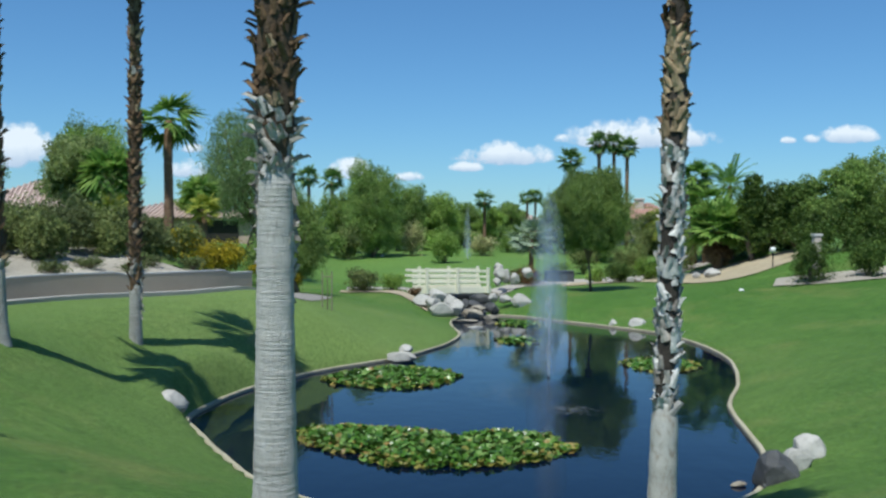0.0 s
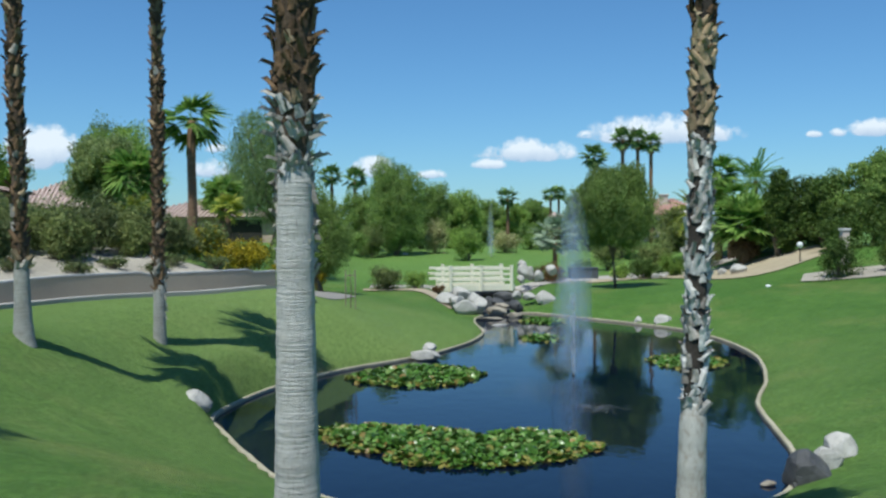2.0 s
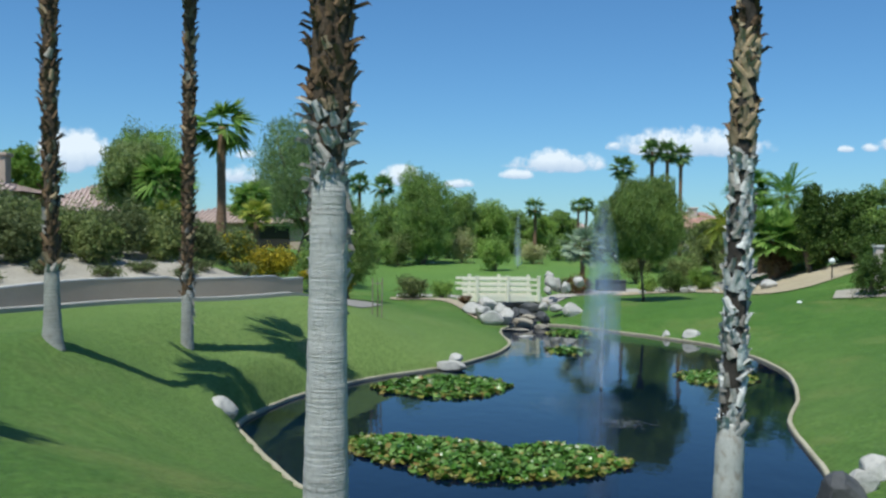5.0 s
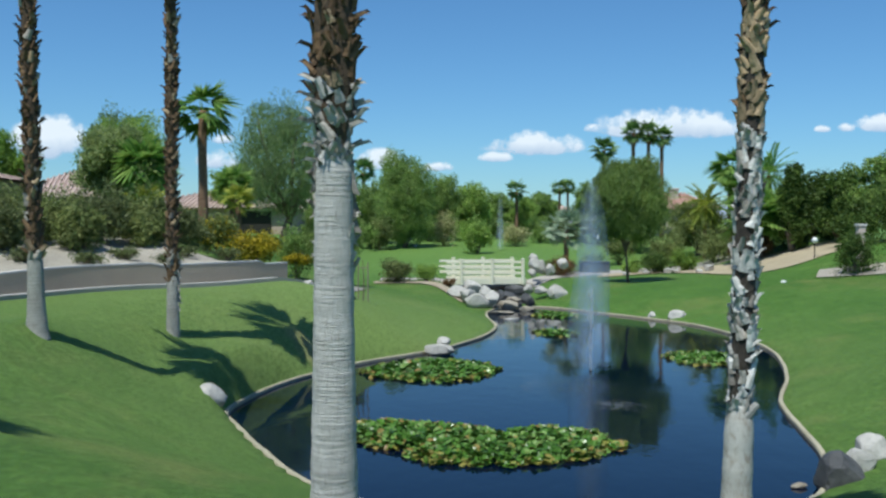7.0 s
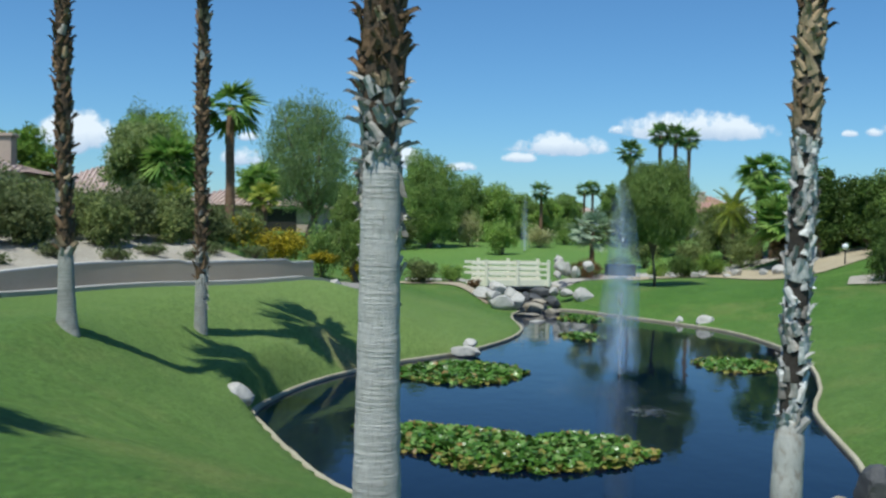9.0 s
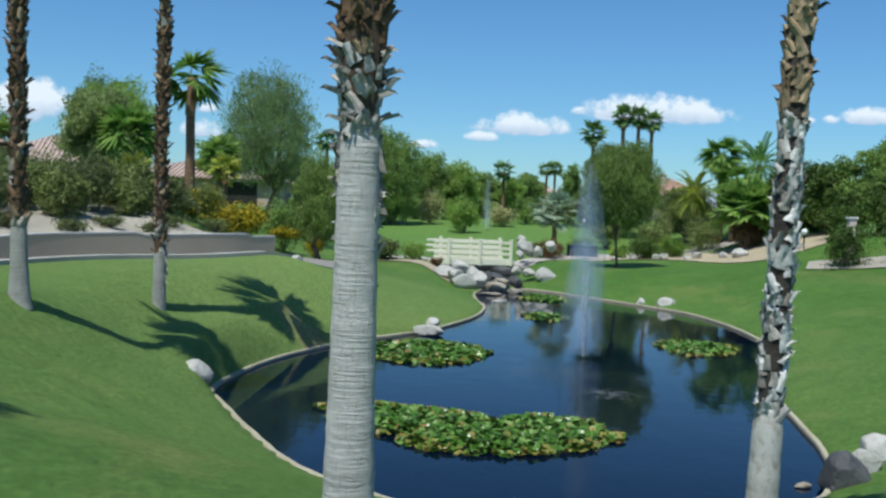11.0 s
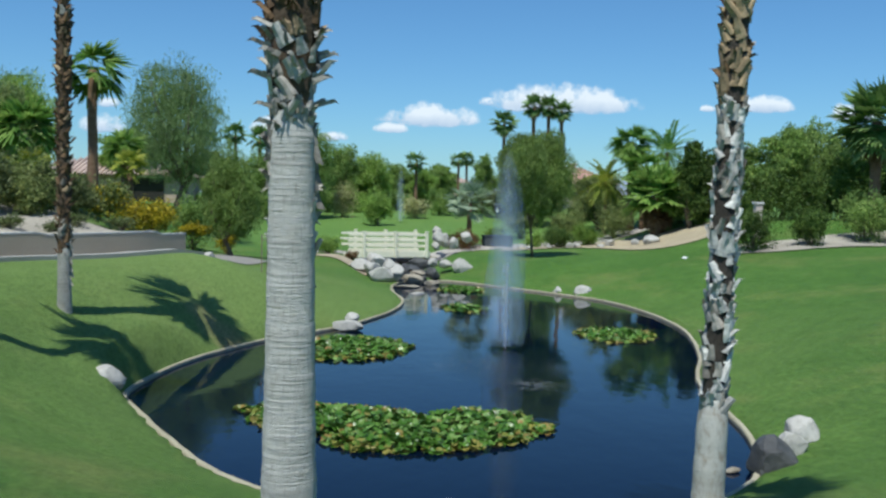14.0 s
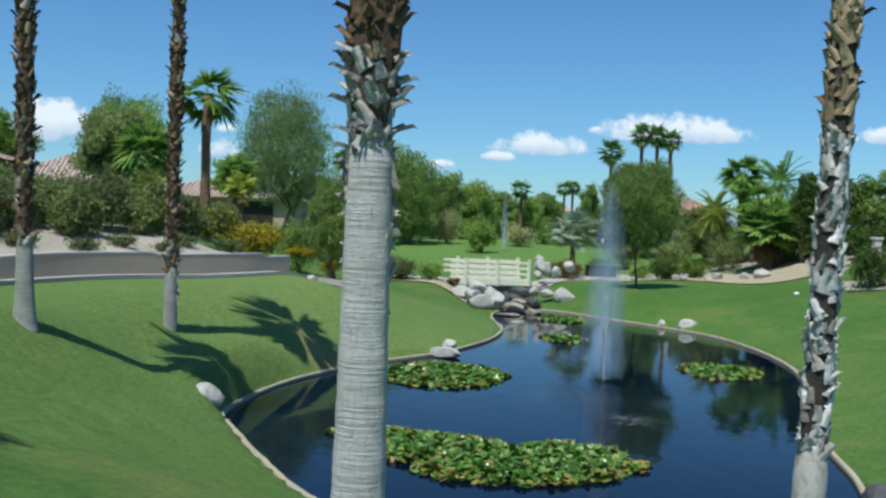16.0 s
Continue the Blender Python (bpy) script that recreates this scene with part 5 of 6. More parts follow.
tree("tree", 26.5, 52, 8.4, 5.0, "leafy green tree beyond the hedge", LEAF_DARK, 7000, 0.17, 0.1, 0.1, 0.15, 7)
tree("tree", 30.5, 50, 8.0, 5.0, "leafy green tree beyond the hedge", LEAF_MID, 6000, 0.17, 0.1, 0.1, 0.15, 7)

tree("tree", 22.0, 54, 6.8, 5.0, "dense dark green hedge tree", LEAF_DEEP, 6000, 0.16, 0, 0.03, 0.15, 7)
tree("tree", 26.4, 47.5, 6.6, 4.2, "dense green hedge tree", LEAF_DARK, 6000, 0.15, 0, 0.03, 0.15, 7)
tree("tree", 29.5, 45.5, 7.2, 4.2, "dense dark green hedge tree", LEAF_DEEP, 6000, 0.15, 0, 0.03, 0.15, 7)
tree("tree", 17.8, 63, 5.6, 4.4, "olive green tree before a house", LEAF_OLIVE, 5000, 0.16, 0, 0.05, 0.15, 7)
far_palm(-8.9, 38, 8.75, "fan palm with a slim brown trunk above the gravel slope", 1.45, FAN_DROOP, 15, 0.16, -40, 0, base=3.3)
far_palm(-13.0, 44, 6.9, "bushy fan palm with bright green fronds beside a house", 1.6, FAN_SOFT, 40, 0.18, -65, 4)
far_palm(-12.4, 42.5, 5.0, "low fan palm with pale drooping fronds beside a house", 1.1, FAN_YELLOW, 20, 0.16, -75, 0)
far_palm(-9.3, 46, 6.1, "yellow-green fan palm beside a house", 1.0, FAN_DROOP, 24, 0.16, -50, 3)
far_palm(-8.8, 44.5, 5.2, "low yellow-green fan palm beside a house", 0.9, FAN_YELLOW, 20, 0.14, -50, 0)
far_palm(-6.1, 90, 9.2, "distant fan palm against the sky", 1.4, FAN_DARK, 26, 0.16, -45, 0)
far_palm(-8.3, 90, 9.5, "distant fan palm against the sky", 1.4, FAN_DARK, 26, 0.16, -45, 0)
far_palm(8.7, 95, 7.5, "distant fan palm in the far row", 1.25, FAN_DARK, 26, 0.15, -60, 0)
far_palm(14.3, 105, 8.1, "distant thin fan palm", 1.1, FAN_DARK, 24, 0.12, -45, 0)
far_palm(15.2, 105, 8.2, "distant thin fan palm", 1.1, FAN_DARK, 24, 0.12, -45, 0)
TRIO = "trio of tall distant palms"
far_palm(16.45, 90, 11.2, "tall distant fan palm beside a trio of palms", 1.45, FAN_DARK, 30, 0.15, -45, 4)
far_palm(17.5, 82, 12.0, "tall distant fan palm of a trio", 1.2, FAN_DARK, 30, 0.15, -45, 3, group=TRIO)
far_palm(18.8, 82, 12.0, "tall distant fan palm of a trio", 1.2, FAN_DARK, 30, 0.15, -45, 3, group=TRIO)
far_palm(19.95, 82, 11.75, "tall distant fan palm of a trio", 1.2, FAN_DARK, 30, 0.15, -45, 3, group=TRIO)
far_palm(18.4, 58, 7.7, "fan palm with a full green crown", 1.4, FAN_SOFT, 44, 0.2, -88, 6)
far_palm(18.9, 57, 6.0, "shorter fan palm with hanging fronds among taller palms", 1.4, FAN_SOFT, 36, 0.18, -80, 0)
far_palm(20.7, 58, 7.2, "feather palm with arching green fronds", 1.3, FEATHER, 44, 0.14, -50, 0)
far_palm(17.4, 60, 5.3, "small yellow-green feather palm", 1.15, FEATHER_YELLOW, 46, 0.10, -65, 0)
far_palm(18.2, 52.6, 4.75, "squat fan palm with a skirt of dead fronds", 2.15, FAN, 48, 0.3, -30, 40)
far_palm(25.9, 44, 8.5, "large fan palm with a broad dark green crown", 2.25, FAN_DARK, 60, 0.24, -60, 10)
far_palm(7.8, 54, 4.0, "silvery fan palm on a planted mound", 1.6, FAN_SILVER, 24, 0.13, -40, 0)

# low plants
SLOPE = "shrubs on the gravel slope"
for i, (x, y, zt, w) in enumerate([(-16.4, 31, 4.5, 3.0), (-14.6, 33, 4.7, 3.0), (-12.6, 33.5, 4.6, 2.8), (-11.0, 34.5, 4.6, 2.6), (-9.4, 36, 4.4, 2.2), (-13.8, 30, 3.9, 2.2), (-11.6, 31.5, 3.9, 1.9),
                                   (-16.0, 27.6, 4.2, 2.4), (-9.0, 33.5, 3.8, 1.5), (-17.6, 34, 5.0, 3.0), (-15.5, 37, 5.0, 3.4), (-12.6, 38, 4.9, 3.2), (-10.2, 39.5, 4.6, 2.6)]):
    shrub(x, y, zt - 0.3, w, "grey-green desert shrub on the gravel slope", LEAF_SAGE if i % 3 == 1 else LEAF_OLIVE, 2800, 0.09, base=3.1 if y > 30 else 2.9, seed=i, group=SLOPE, stretch=1.5)
wall_dir = np.gradient(wall_line, axis=0)
wall_dir /= np.linalg.norm(wall_dir, axis=1)[:, None]
for i, (share, off, h, w) in enumerate([(0.22, 2.4, 1.5, 2.2), (0.30, 1.6, 1.35, 1.5), (0.38, 2.6, 1.5, 2.0), (0.46, 2.0, 1.2, 1.4), (0.53, 3.2, 1.5, 2.1), (0.60, 1.7, 1.1, 1.2), (0.67, 2.9, 1.35, 1.8), (0.75, 2.2, 0.9, 1.1),
                                        (0.80, 3.4, 1.3, 1.6), (0.86, 2.6, 1.0, 1.2), (0.12, 2.2, 1.5, 2.2), (0.34, 4.2, 1.7, 2.4), (0.50, 4.6, 1.6, 2.4), (0.64, 4.6, 1.5, 2.2)]):
    k = int(share * (len(wall_line) - 1))
    off += 0.6
    q = wall_line[k] + np.array([-wall_dir[k][1], wall_dir[k][0]]) * off
    zb = 2.57 + 0.67 * float(smooth01(off / 4.0)) + wall_step[k] * (1 - float(smooth01(off / 5.0)))
    shrub(q[0], q[1], zb + h * 1.2, w * 1.25, "loose grey-green desert shrub on the gravel slope", LEAF_OLIVE if i % 3 else LEAF_SAGE, 2400, 0.08, base=zb, seed=i + 70, group=SLOPE, stretch=1.6)
for i, (share, off, h) in enumerate([(0.20, 0.9, 0.55), (0.27, 1.5, 0.6), (0.36, 1.1, 0.5), (0.47, 1.3, 0.6), (0.55, 0.8, 0.5), (0.63, 1.2, 0.55), (0.72, 0.9, 0.5), (0.78, 1.4, 0.6), (0.88, 1.0, 0.5)]):
    k = int(share * (len(wall_line) - 1))
    q = wall_line[k] + np.array([-wall_dir[k][1], wall_dir[k][0]]) * off
    zb = 2.55 + 0.67 * float(smooth01(off / 4.0)) + wall_step[k] * (1 - float(smooth01(off / 5.0)))
    shrub(q[0], q[1], zb + h * 0.8, 1.0, "small dry weed on the gravel above the wall", LEAF_SAGE, 260, 0.06, base=zb, seed=i + 110, group="weeds above the wall", stretch=1.8)
shrub(-8.2, 37.2, 4.1, 1.7, "greenish-yellow shrub beside a palm", LEAF_OLIVE, 1800, 0.09, 2.8, second=LEAF_YELLOW)
shrub(-6.7, 37.0, 3.55, 2.1, "yellow-flowering bush above the wall's end", LEAF_YELLOW, 2400, 0.08, 2.2, second=LEAF_YELLOW)
shrub(-5.5, 40.5, 2.5, 1.5, "low yellow-flowering bush beside the lawn", LEAF_YELLOW, 1400, 0.08, 2.1)
shrub(-5.9, 43.0, 3.7, 2.0, "dark green bush beside the lawn", LEAF_DARK, 1600, 0.1)
shrub(-4.4, 42.5, 2.4, 1.0, "small yellow-green plant at a tree's foot", LEAF_YELLOW, 600, 0.08)
shrub(-1.5, 46, 2.0, 1.65, "rounded dark olive bush by the footbridge", LEAF_SAGE, 1900, 0.08, second=LEAF_OLIVE)
shrub(-0.1, 47, 1.75, 1.15, "rounded green bush by the footbridge", LEAF_MID, 1300, 0.08)
shrub(1.0, 46.0, 1.15, 0.7, "small rusty plant by the footbridge", LEAF_RUST, 500, 0.07)
shrub(3.65, 72, 4.1, 2.6, "rounded green shrub on the far lawn", LEAF_MID, 2200, 0.13)
shrub(1.3, 80, 4.5, 2.2, "pale-blossomed shrub on the far lawn", LEAF_CREAM, 1700, 0.13)
shrub(7.2, 80, 3.8, 2.4, "pale-blossomed shrub on the far lawn", LEAF_CREAM, 1700, 0.13)
shrub(-2.2, 82, 4.2, 2.4, "green shrub at the far lawn's edge", LEAF_MID, 1700, 0.14)
for i, (x, y, zt, w, m) in enumerate([(-5.4, 74, 4.4, 3.0, LEAF_DARK), (-3.9, 76, 4.2, 2.4, LEAF_OLIVE), (9.8, 84, 4.4, 2.6, LEAF_DARK), (12.2, 84, 4.2, 2.6, LEAF_SAGE), (14.6, 82, 4.4, 2.8, LEAF_SAGE), (17.0, 78, 4.6, 3.0, LEAF_DARK),
                                      (4.6, 92, 4.6, 3.0, LEAF_DARK), (6.6, 92, 4.4, 2.6, LEAF_DARK), (-7.4, 66, 4.0, 3.0, LEAF_DARK), (19.6, 70, 4.8, 3.0, LEAF_DARK), (0.0, 86, 4.6, 3.2, LEAF_DARK), (2.8, 87, 4.3, 2.6, LEAF_MID)]):
    shrub(x, y, zt, w, "dense bush at the far lawn's edge", m, 1700, 0.14, seed=i, group="bushes along the far lawn")
shrub(7.3, 52.2, 2.1, 1.9, "rusty flowering plants on the mound", LEAF_RUST, 1500, 0.08, second=LEAF_OLIVE)
shrub(6.6, 52.0, 1.85, 1.0, "green groundcover on the mound", LEAF_OLIVE, 700, 0.08)
shrub(12.4, 52, 2.25, 1.9, "rounded green bush in the gravel bed", LEAF_DEEP, 2000, 0.09)
shrub(14.5, 54, 2.4, 1.6, "rounded green bush in the gravel bed", LEAF_BRIGHT, 1600, 0.09)
shrub(11.2, 53, 1.95, 1.1, "low green bush beside the path", LEAF_MID, 1000, 0.09)
shrub(9.7, 56.5, 2.1, 1.6, "low dark bush beside the path", LEAF_DARK, 1000, 0.1)
for i, (x, y, w, h) in enumerate([(14.6, 58.5, 2.6, 2.4), (17.0, 56.5, 2.6, 2.4), (12.2, 61, 2.6, 2.3)]):
    shrub(x, y, ground_z(x, y) + h, w, "clipped olive hedge before a house", LEAF_OLIVE, 2200, 0.1, seed=i, group="hedge before the house")
shrub(18.0, 40, 3.6, 1.7, "rounded green shrub in the gravel bed", LEAF_DEEP, 2200, 0.085)
shrub(20.4, 39.6, 3.55, 1.75, "rounded green shrub in the gravel bed", LEAF_DEEP, 2200, 0.085)
shrub(23.4, 40.5, 4.4, 2.6, "tall pink-tinged oleander shrub in the gravel bed", LEAF_DARK, 3200, 0.09)
shrub(25.6, 40.2, 4.5, 2.4, "tall green shrub in the gravel bed", LEAF_MID, 3000, 0.09)
shrub(27.2, 41, 5.0, 3.0, "tall green shrub in the gravel bed", LEAF_MID, 3000, 0.09)
for i, (x, y, w, h) in enumerate([(19.8, 55, 2.6, 2.6), (23.2, 46.5, 2.8, 2.4), (21.2, 47.0, 2.4, 2.0), (25.4, 48, 3.2, 3.4), (28.5, 46, 3.4, 3.2)]):
    shrub(x, y, ground_z(x, y) + h, w, "dense dark green hedge bush", LEAF_DEEP, 2600, 0.11, seed=i + 40, group="dark hedge")


def sapling():
    x, y = -2.05, 30.6
    e = thing("sapling", (x, y, ground_z(x, y) - 0.03), "thin leafless sapling tied between two stakes", "sapling")
    v, f = tube([(0, 0, 0), (0.02, 0, 0.7), (-0.02, 0, 1.35)], [0.022, 0.018, 0.008], 7)
    part("stem", mesh_of("stem", v, f, LIMB), None, e)
    for sx in (-0.16, 0.15):
        v, f = tube([(sx, 0, 0), (sx, 0.01, 1.28)], [0.02, 0.02], 7)
        part("stake", mesh_of("stake", v, f, WOOD_STAKE), None, e)
    part("tie", box(bmesh.new(), (0.34, 0.02, 0.03), (0, 0, 1.1), 0, 0.004), WOOD_STAKE, e)


sapling()


# ---------------------------------------------------------------- houses
def roof_hip(bm, lx, ly, z, h, over=0.5):
    a, b = lx / 2 + over, ly / 2 + over
    r = max(0.2, a - b)
    pts = [(-a, -b, z), (a, -b, z), (a, b, z), (-a, b, z), (-r, 0, z + h), (r, 0, z + h)]
    vs = [bm.verts.new(p) for p in pts]
    for f in ((0, 1, 5, 4), (1, 2, 5), (2, 3, 4, 5), (3, 0, 4), (3, 2, 1, 0)):
        bm.faces.new([vs[i] for i in f])
    bmesh.ops.solidify(bm, geom=bm.faces[:], thickness=0.12)
    return bm


def tile_rows(lx, ly, z, h, over=0.5):
    """Rounded rows of roof tiles running down the front and side slopes."""
    rows_ = []
    a, b = lx / 2 + over, ly / 2 + over
    r = max(0.2, a - b)
    n = int(2 * a / 0.3)
    for i in range(n):
        x = -a + (i + 0.5) * 2 * a / n
        s = 1.0 if abs(x) <= r else (a - abs(x)) / (a - r)
        if s < 0.06:
            continue
        p0, p1 = Vector((x, -b, z)), Vector((x, -b + b * s, z + h * s))
        v, f = tube([p0, p0.lerp(p1, 0.5), p1], [0.09, 0.085, 0.08], 6)
        rows_.append((v, f))
    return rows_


def house(x, y, z, lx, ly, wall_h, roof_h, label, wall_mat, roof_mat, turn=0.0, chimney=None, windows=(), porch=None):
    e = thing("house", (x, y, z), label, "house", turn=turn)
    part("wall", box(bmesh.new(), (lx, ly, wall_h), (0, 0, wall_h / 2), 0, 0.03), wall_mat, e, "stucco walls")
    roof = part("roof", roof_hip(bmesh.new(), lx, ly, wall_h, roof_h), roof_mat, e, "hipped clay tile roof")
    for v, f in tile_rows(lx, ly, wall_h + 0.03, roof_h):
        part("roof_tile", mesh_of("roof_tile", v, f, roof_mat, True), None, roof)
    if chimney:
        cx, cy, ch = chimney
        c = part("chimney", box(bmesh.new(), (0.8, 0.7, ch), (cx, cy, wall_h + ch / 2), 0, 0.02), wall_mat, e, "square stucco chimney")
        part("chimney_cap", box(bmesh.new(), (0.96, 0.86, 0.14), (cx, cy, wall_h + ch + 0.082), 0, 0.02), wall_mat, c)
    for wx, wz, ww, wh in windows:
        w = part("window", box(bmesh.new(), (ww, 0.08, wh), (wx, -ly / 2 - 0.03, wz), 0, 0.01), DARK_WOOD, e, "dark window pane")
        part("frame", box(bmesh.new(), (ww + 0.16, 0.06, 0.08), (wx, -ly / 2 - 0.05, wz + wh / 2 + 0.04), 0, 0.01), WHITE, w)
        part("sill", box(bmesh.new(), (ww + 0.2, 0.14, 0.07), (wx, -ly / 2 - 0.07, wz - wh / 2 - 0.04), 0, 0.01), wall_mat, w)
    return e


house(-24.0, 68, 2.6, 9.5, 7.0, 2.9, 1.9, "single-storey stucco house with a pink tile roof", HOUSE_PALE, ROOF_PALE, 8, None, [(-2, 1.3, 1.2, 1.1), (2, 1.3, 1.2, 1.1)])
house(-13.6, 64, 2.6, 9.5, 7.0, 2.15, 1.15, "single-storey stucco house with a low tile roof", HOUSE, ROOF_PALE, -4, None, [(-2.5, 1.2, 1.2, 1.1), (3.0, 1.05, 2.0, 1.9)])
house(-20.9, 41, 2.6, 6.4, 6.0, 3.0, 0.95, "stucco house with a tile roof and square chimney", HOUSE, ROOF_PALE, 6, (1.9, -1.0, 1.55), [(1.6, 1.4, 1.2, 1.0)])
house(22.7, 89, 2.4, 7.4, 5.4, 2.75, 1.5, "pink stucco house with a red tile roof", HOUSE_PALE, ROOF, -10, (0.0, -1.0, 1.75), [(-1.3, 1.2, 1.0, 1.0), (1.2, 1.2, 1.0, 1.0)])
house(13.4, 116, 2.6, 6.0, 5.0, 2.8, 1.5, "distant pale house between trees", HOUSE_PALE, ROOF_PALE, 5, None, [(-1, 1.5, 1, 1)])


def garden_pillar(x, y, z, h):
    e = thing("garden_pillar", (x, y, z), "square beige stucco gate pillar beside the hedge", "pillar", "gate pillars")
    part("shaft", box(bmesh.new(), (0.32, 0.32, h), (0, 0, h / 2), 0, 0.015), HOUSE_PALE, e)
    part("cap", box(bmesh.new(), (0.42, 0.42, 0.10), (0, 0, h + 0.052), 0, 0.015), CAP, e)


garden_pillar(20.0, 52.4, ground_z(20.0, 52.4) - 0.1, 1.5)
garden_pillar(19.4, 42.6, ground_z(19.4, 42.6) - 0.1, 1.75)


def garden_light(x, y):
    e = thing("garden_light", (x, y, ground_z(x, y)), "white globe garden light on a short post", "garden light")
    v, f = tube([(0, 0, -0.05), (0, 0, 0.75)], [0.03, 0.03], 8)
    part("post", mesh_of("post", v, f, DARK_WOOD), None, e)
    bm = bmesh.new()
    bmesh.ops.create_uvsphere(bm, u_segments=14, v_segments=10, radius=0.15, matrix=pose(0, 0, 0.88))
    part("globe", bm, WHITE, e, "white globe")


garden_light(18.9, 46.5)

# ---------------------------------------------------------------- far hills and clouds
hv, hf = [], []
for i, x in enumerate(np.linspace(-2200, 2600, 90)):
    h = 40 + 45 * noise.noise(Vector((x * 0.0021, 3, 0))) + 18 * noise.noise(Vector((x * 0.009, 7, 0))) + 25 * math.exp(-((x - 800) / 350) ** 2)
    hv += [(x, 3000, -20), (x, 3060, max(4, h))]
    if i:
        hf.append((2 * i - 2, 2 * i, 2 * i + 1, 2 * i - 1))
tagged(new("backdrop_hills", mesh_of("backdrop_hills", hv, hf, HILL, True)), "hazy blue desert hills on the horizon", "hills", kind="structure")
for i, (x, z, w, h) in enumerate([(226, 96, 150, 42), (97, 78, 96, 34), (62, 66, 34, 14), (-352, 82, 80, 62), (-192, 82, 26, 14), (-196, 63, 44, 28), (10, 57, 32, 13), (428, 98, 60, 26), (152, 93, 16, 12),
                                  (390, 94, 22, 12), (370, 93, 18, 10), (-48, 62, 50, 30), (-305, 62, 50, 26), (520, 92, 60, 30), (600, 96, 80, 36)]):
    w, h = w * 1.08, h * 0.82
    me = mesh_of("backdrop_cloud", [(-w / 2, 0, -h * 0.4), (w / 2, 0, -h * 0.4), (w / 2, 0, h * 0.6), (-w / 2, 0, h * 0.6)], [(0, 1, 2, 3)], CLOUD)
    ob = new("backdrop_cloud", me)
    ob.location = (x, 900, z)
    ob.visible_shadow = False
    tagged(ob, "small white cumulus cloud", "cloud", kind="structure")


# ---------------------------------------------------------------- a parked car, a low wall, a parasol
def parked_car(x, y, z, turn):
    e = thing("car", (x, y, z), "dark parked car half hidden behind shrubs", "car", turn=turn)
    body = bmesh.new()
    box(body, (1.75, 4.2, 0.62), (0, 0, 0.58), 0, 0.10)
    part("body", body, CAR_PAINT, e, "dark grey car body")
    cabin = bmesh.new()
    made = box(cabin, (1.5, 2.2, 0.55), (0, 0.1, 1.14), 0, 0.08)
    for v in cabin.verts:
        if v.co.z > 1.2:
            v.co.x *= 0.84
            v.co.y = 0.1 + (v.co.y - 0.1) * 0.72
    part("cabin", cabin, DARK_WOOD, e, "dark glass cabin")
    part("roof", box(bmesh.new(), (1.28, 1.5, 0.05), (0, 0.1, 1.435), 0, 0.02), WHITE, e, "pale roof")
    part("bumper", box(bmesh.new(), (1.7, 0.16, 0.2), (0, -2.12, 0.5), 0, 0.04), WHITE, e, "pale bumper")
    for sx in (-0.6, 0.6):
        part("headlight", box(bmesh.new(), (0.36, 0.08, 0.16), (sx, -2.12, 0.74), 0, 0.03), WHITE, e, "white headlight")
    for sx in (-0.8, 0.8):
        for sy in (-1.3, 1.3):
            bm = bmesh.new()
            bmesh.ops.create_cone(bm, cap_ends=True, segments=18, radius1=0.33, radius2=0.33, depth=0.2, matrix=pose(sx, sy, 0.33, 0, 90, 0))
            w = part("wheel", bm, TYRE, e, "black tyre")
            bm = bmesh.new()
            bmesh.ops.create_cone(bm, cap_ends=True, segments=14, radius1=0.2, radius2=0.18, depth=0.22, matrix=pose(sx, sy, 0.33, 0, 90, 0))
            part("rim", bm, WHITE, w, "pale wheel rim")


CAR_PAINT = surface("car_paint", (0.05, 0.055, 0.065), (0.07, 0.075, 0.085), (0.04, 0.04, 0.05), 1, 6, 0.25, 0.0)
TYRE = surface("tyre_rubber", (0.02, 0.02, 0.02), (0.03, 0.03, 0.03), (0.015, 0.015, 0.015), 2, 12, 0.9, 0.1)
parked_car(15.3, 78.5, 2.35, 18)


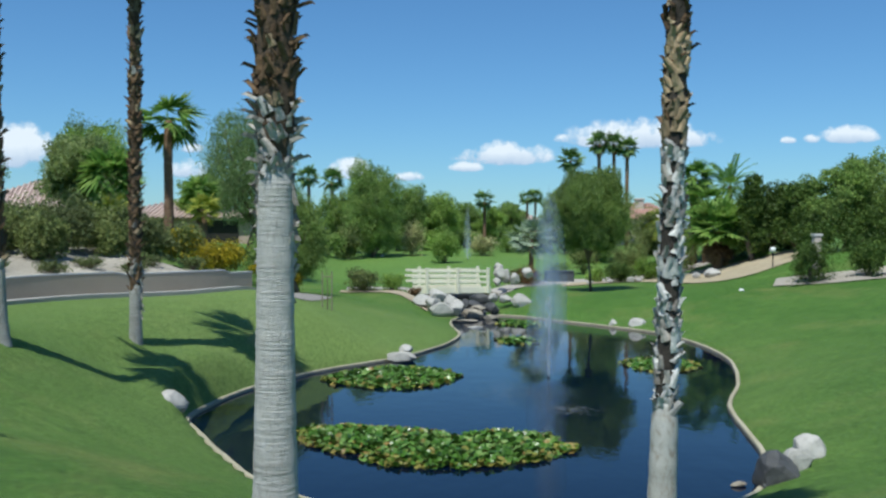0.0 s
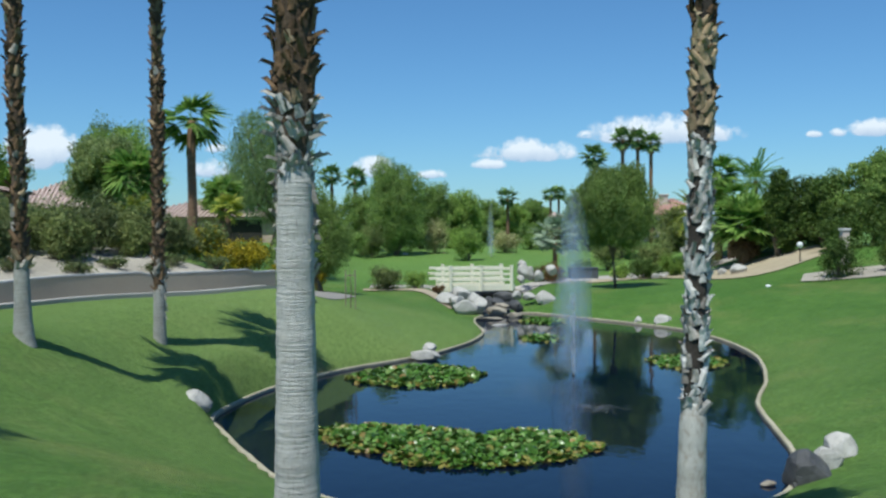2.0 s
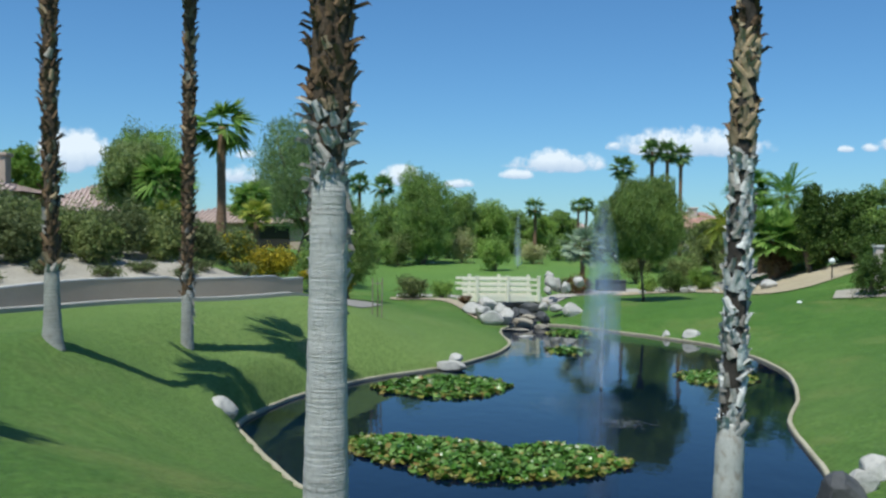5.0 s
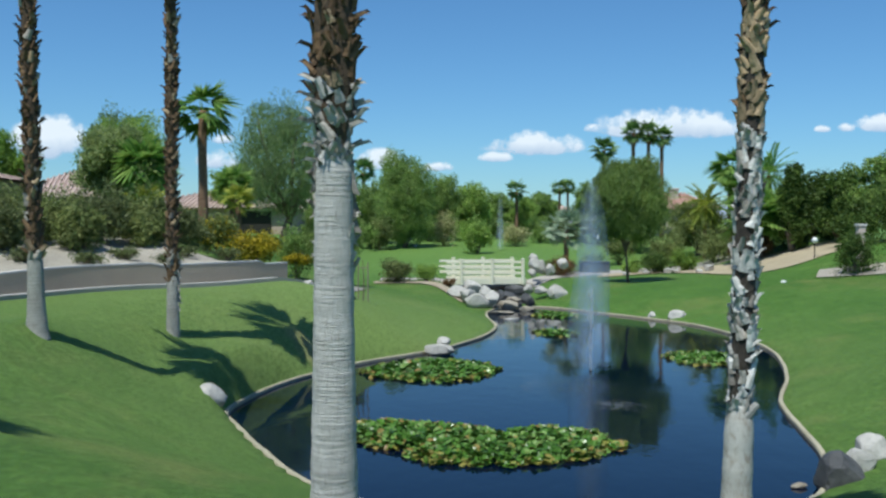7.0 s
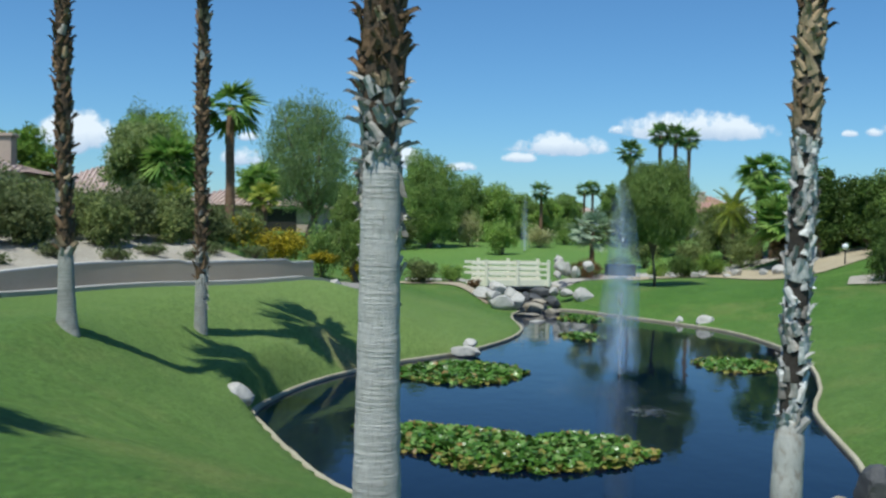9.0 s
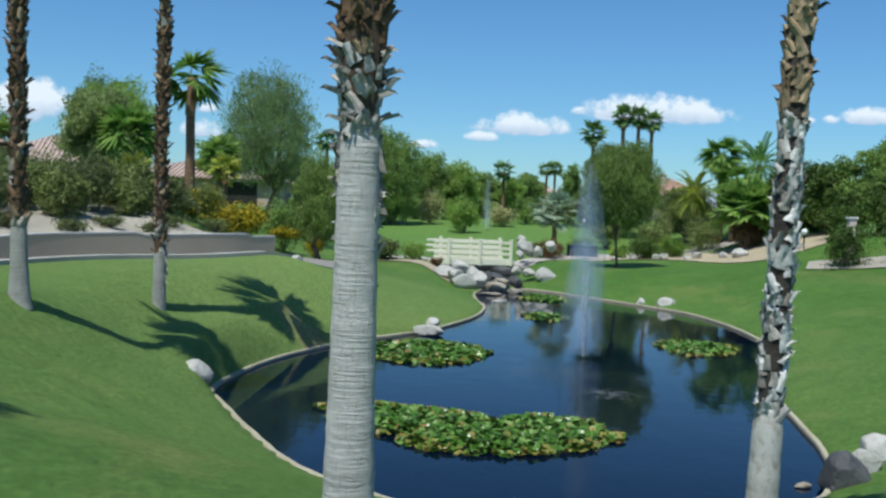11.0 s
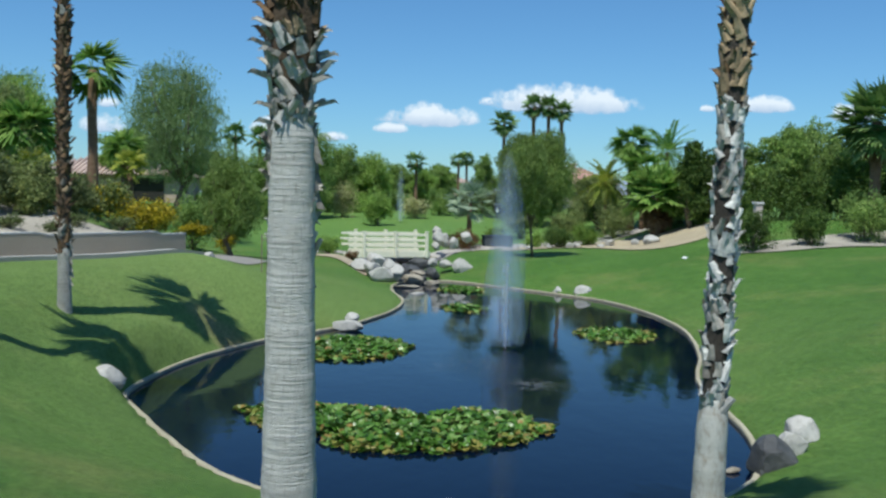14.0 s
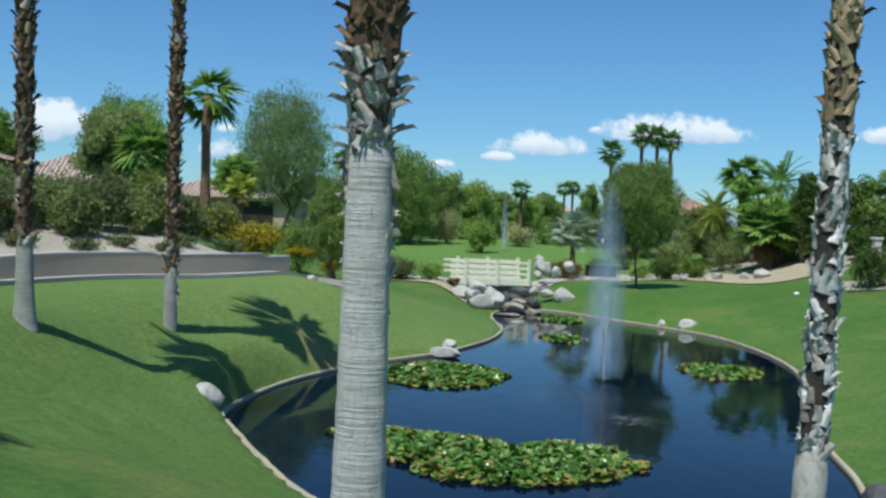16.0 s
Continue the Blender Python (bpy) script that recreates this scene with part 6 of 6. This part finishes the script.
def low_block(x, y):
    e = thing("planter", (x, y, ground_z(x, y) - 0.05), "dark grey low planter block beside the path", "planter", turn=6)
    part("block", box(bmesh.new(), (1.6, 0.7, 0.62), (0, 0, 0.31), 0, 0.03), PLANTER, e)
    part("rim", box(bmesh.new(), (1.68, 0.78, 0.07), (0, 0, 0.655), 0, 0.02), PLANTER, e)


PLANTER = surface("dark_grey_block", (0.06, 0.07, 0.08), (0.09, 0.10, 0.11), (0.04, 0.045, 0.05), 1, 12, 0.8, 0.2)
low_block(9.4, 54.0)


def parasol(x, y):
    z = ground_z(x, y)
    e = thing("parasol", (x, y, z), "white patio parasol above the shrubs", "parasol")
    v, f = tube([(0, 0, 0), (0, 0, 1.9)], [0.025, 0.025], 8)
    part("pole", mesh_of("pole", v, f, WHITE), None, e)
    bm = bmesh.new()
    bmesh.ops.create_cone(bm, cap_ends=True, segments=8, radius1=0.85, radius2=0.03, depth=0.32, matrix=pose(0, 0, 1.95))
    part("canopy", bm, WHITE, e, "white eight-sided canopy")


parasol(-18.2, 36.5)


def path_light(x, y):
    e = thing("path_light", (x, y, ground_z(x, y) - 0.02), "small dark path light in the grass", "path light")
    v, f = tube([(0, 0, 0), (0, 0, 0.3)], [0.025, 0.025], 8)
    part("stem", mesh_of("stem", v, f, DARK_WOOD), None, e)
    bm = bmesh.new()
    bmesh.ops.create_cone(bm, cap_ends=True, segments=12, radius1=0.13, radius2=0.04, depth=0.12, matrix=pose(0, 0, 0.36))
    part("hood", bm, DARK_WOOD, e)


path_light(-8.09, 16.73)


def lawn_marker(x, y, w):
    bm = bmesh.new()
    bmesh.ops.create_uvsphere(bm, u_segments=16, v_segments=8, radius=w / 2, matrix=Matrix.Diagonal((1, 0.8, 0.55, 1)))
    for v in bm.verts:
        v.co.z = max(v.co.z, -w * 0.12)
    me = bpy.data.meshes.new("lawn_marker")
    bm.to_mesh(me)
    bm.free()
    me.materials.append(WHITE)
    ob = new("lawn_marker", me)
    ob.matrix_world = pose(x, y, ground_z(x, y) + w * 0.1, 0, 0, 20)
    tagged(ob, "small white rounded marker lying on the mown lawn", "marker", "white lawn markers")


for spot in ((-1.2, 79.0, 0.42), (15.2, 40.6, 0.26)):
    lawn_marker(*spot)
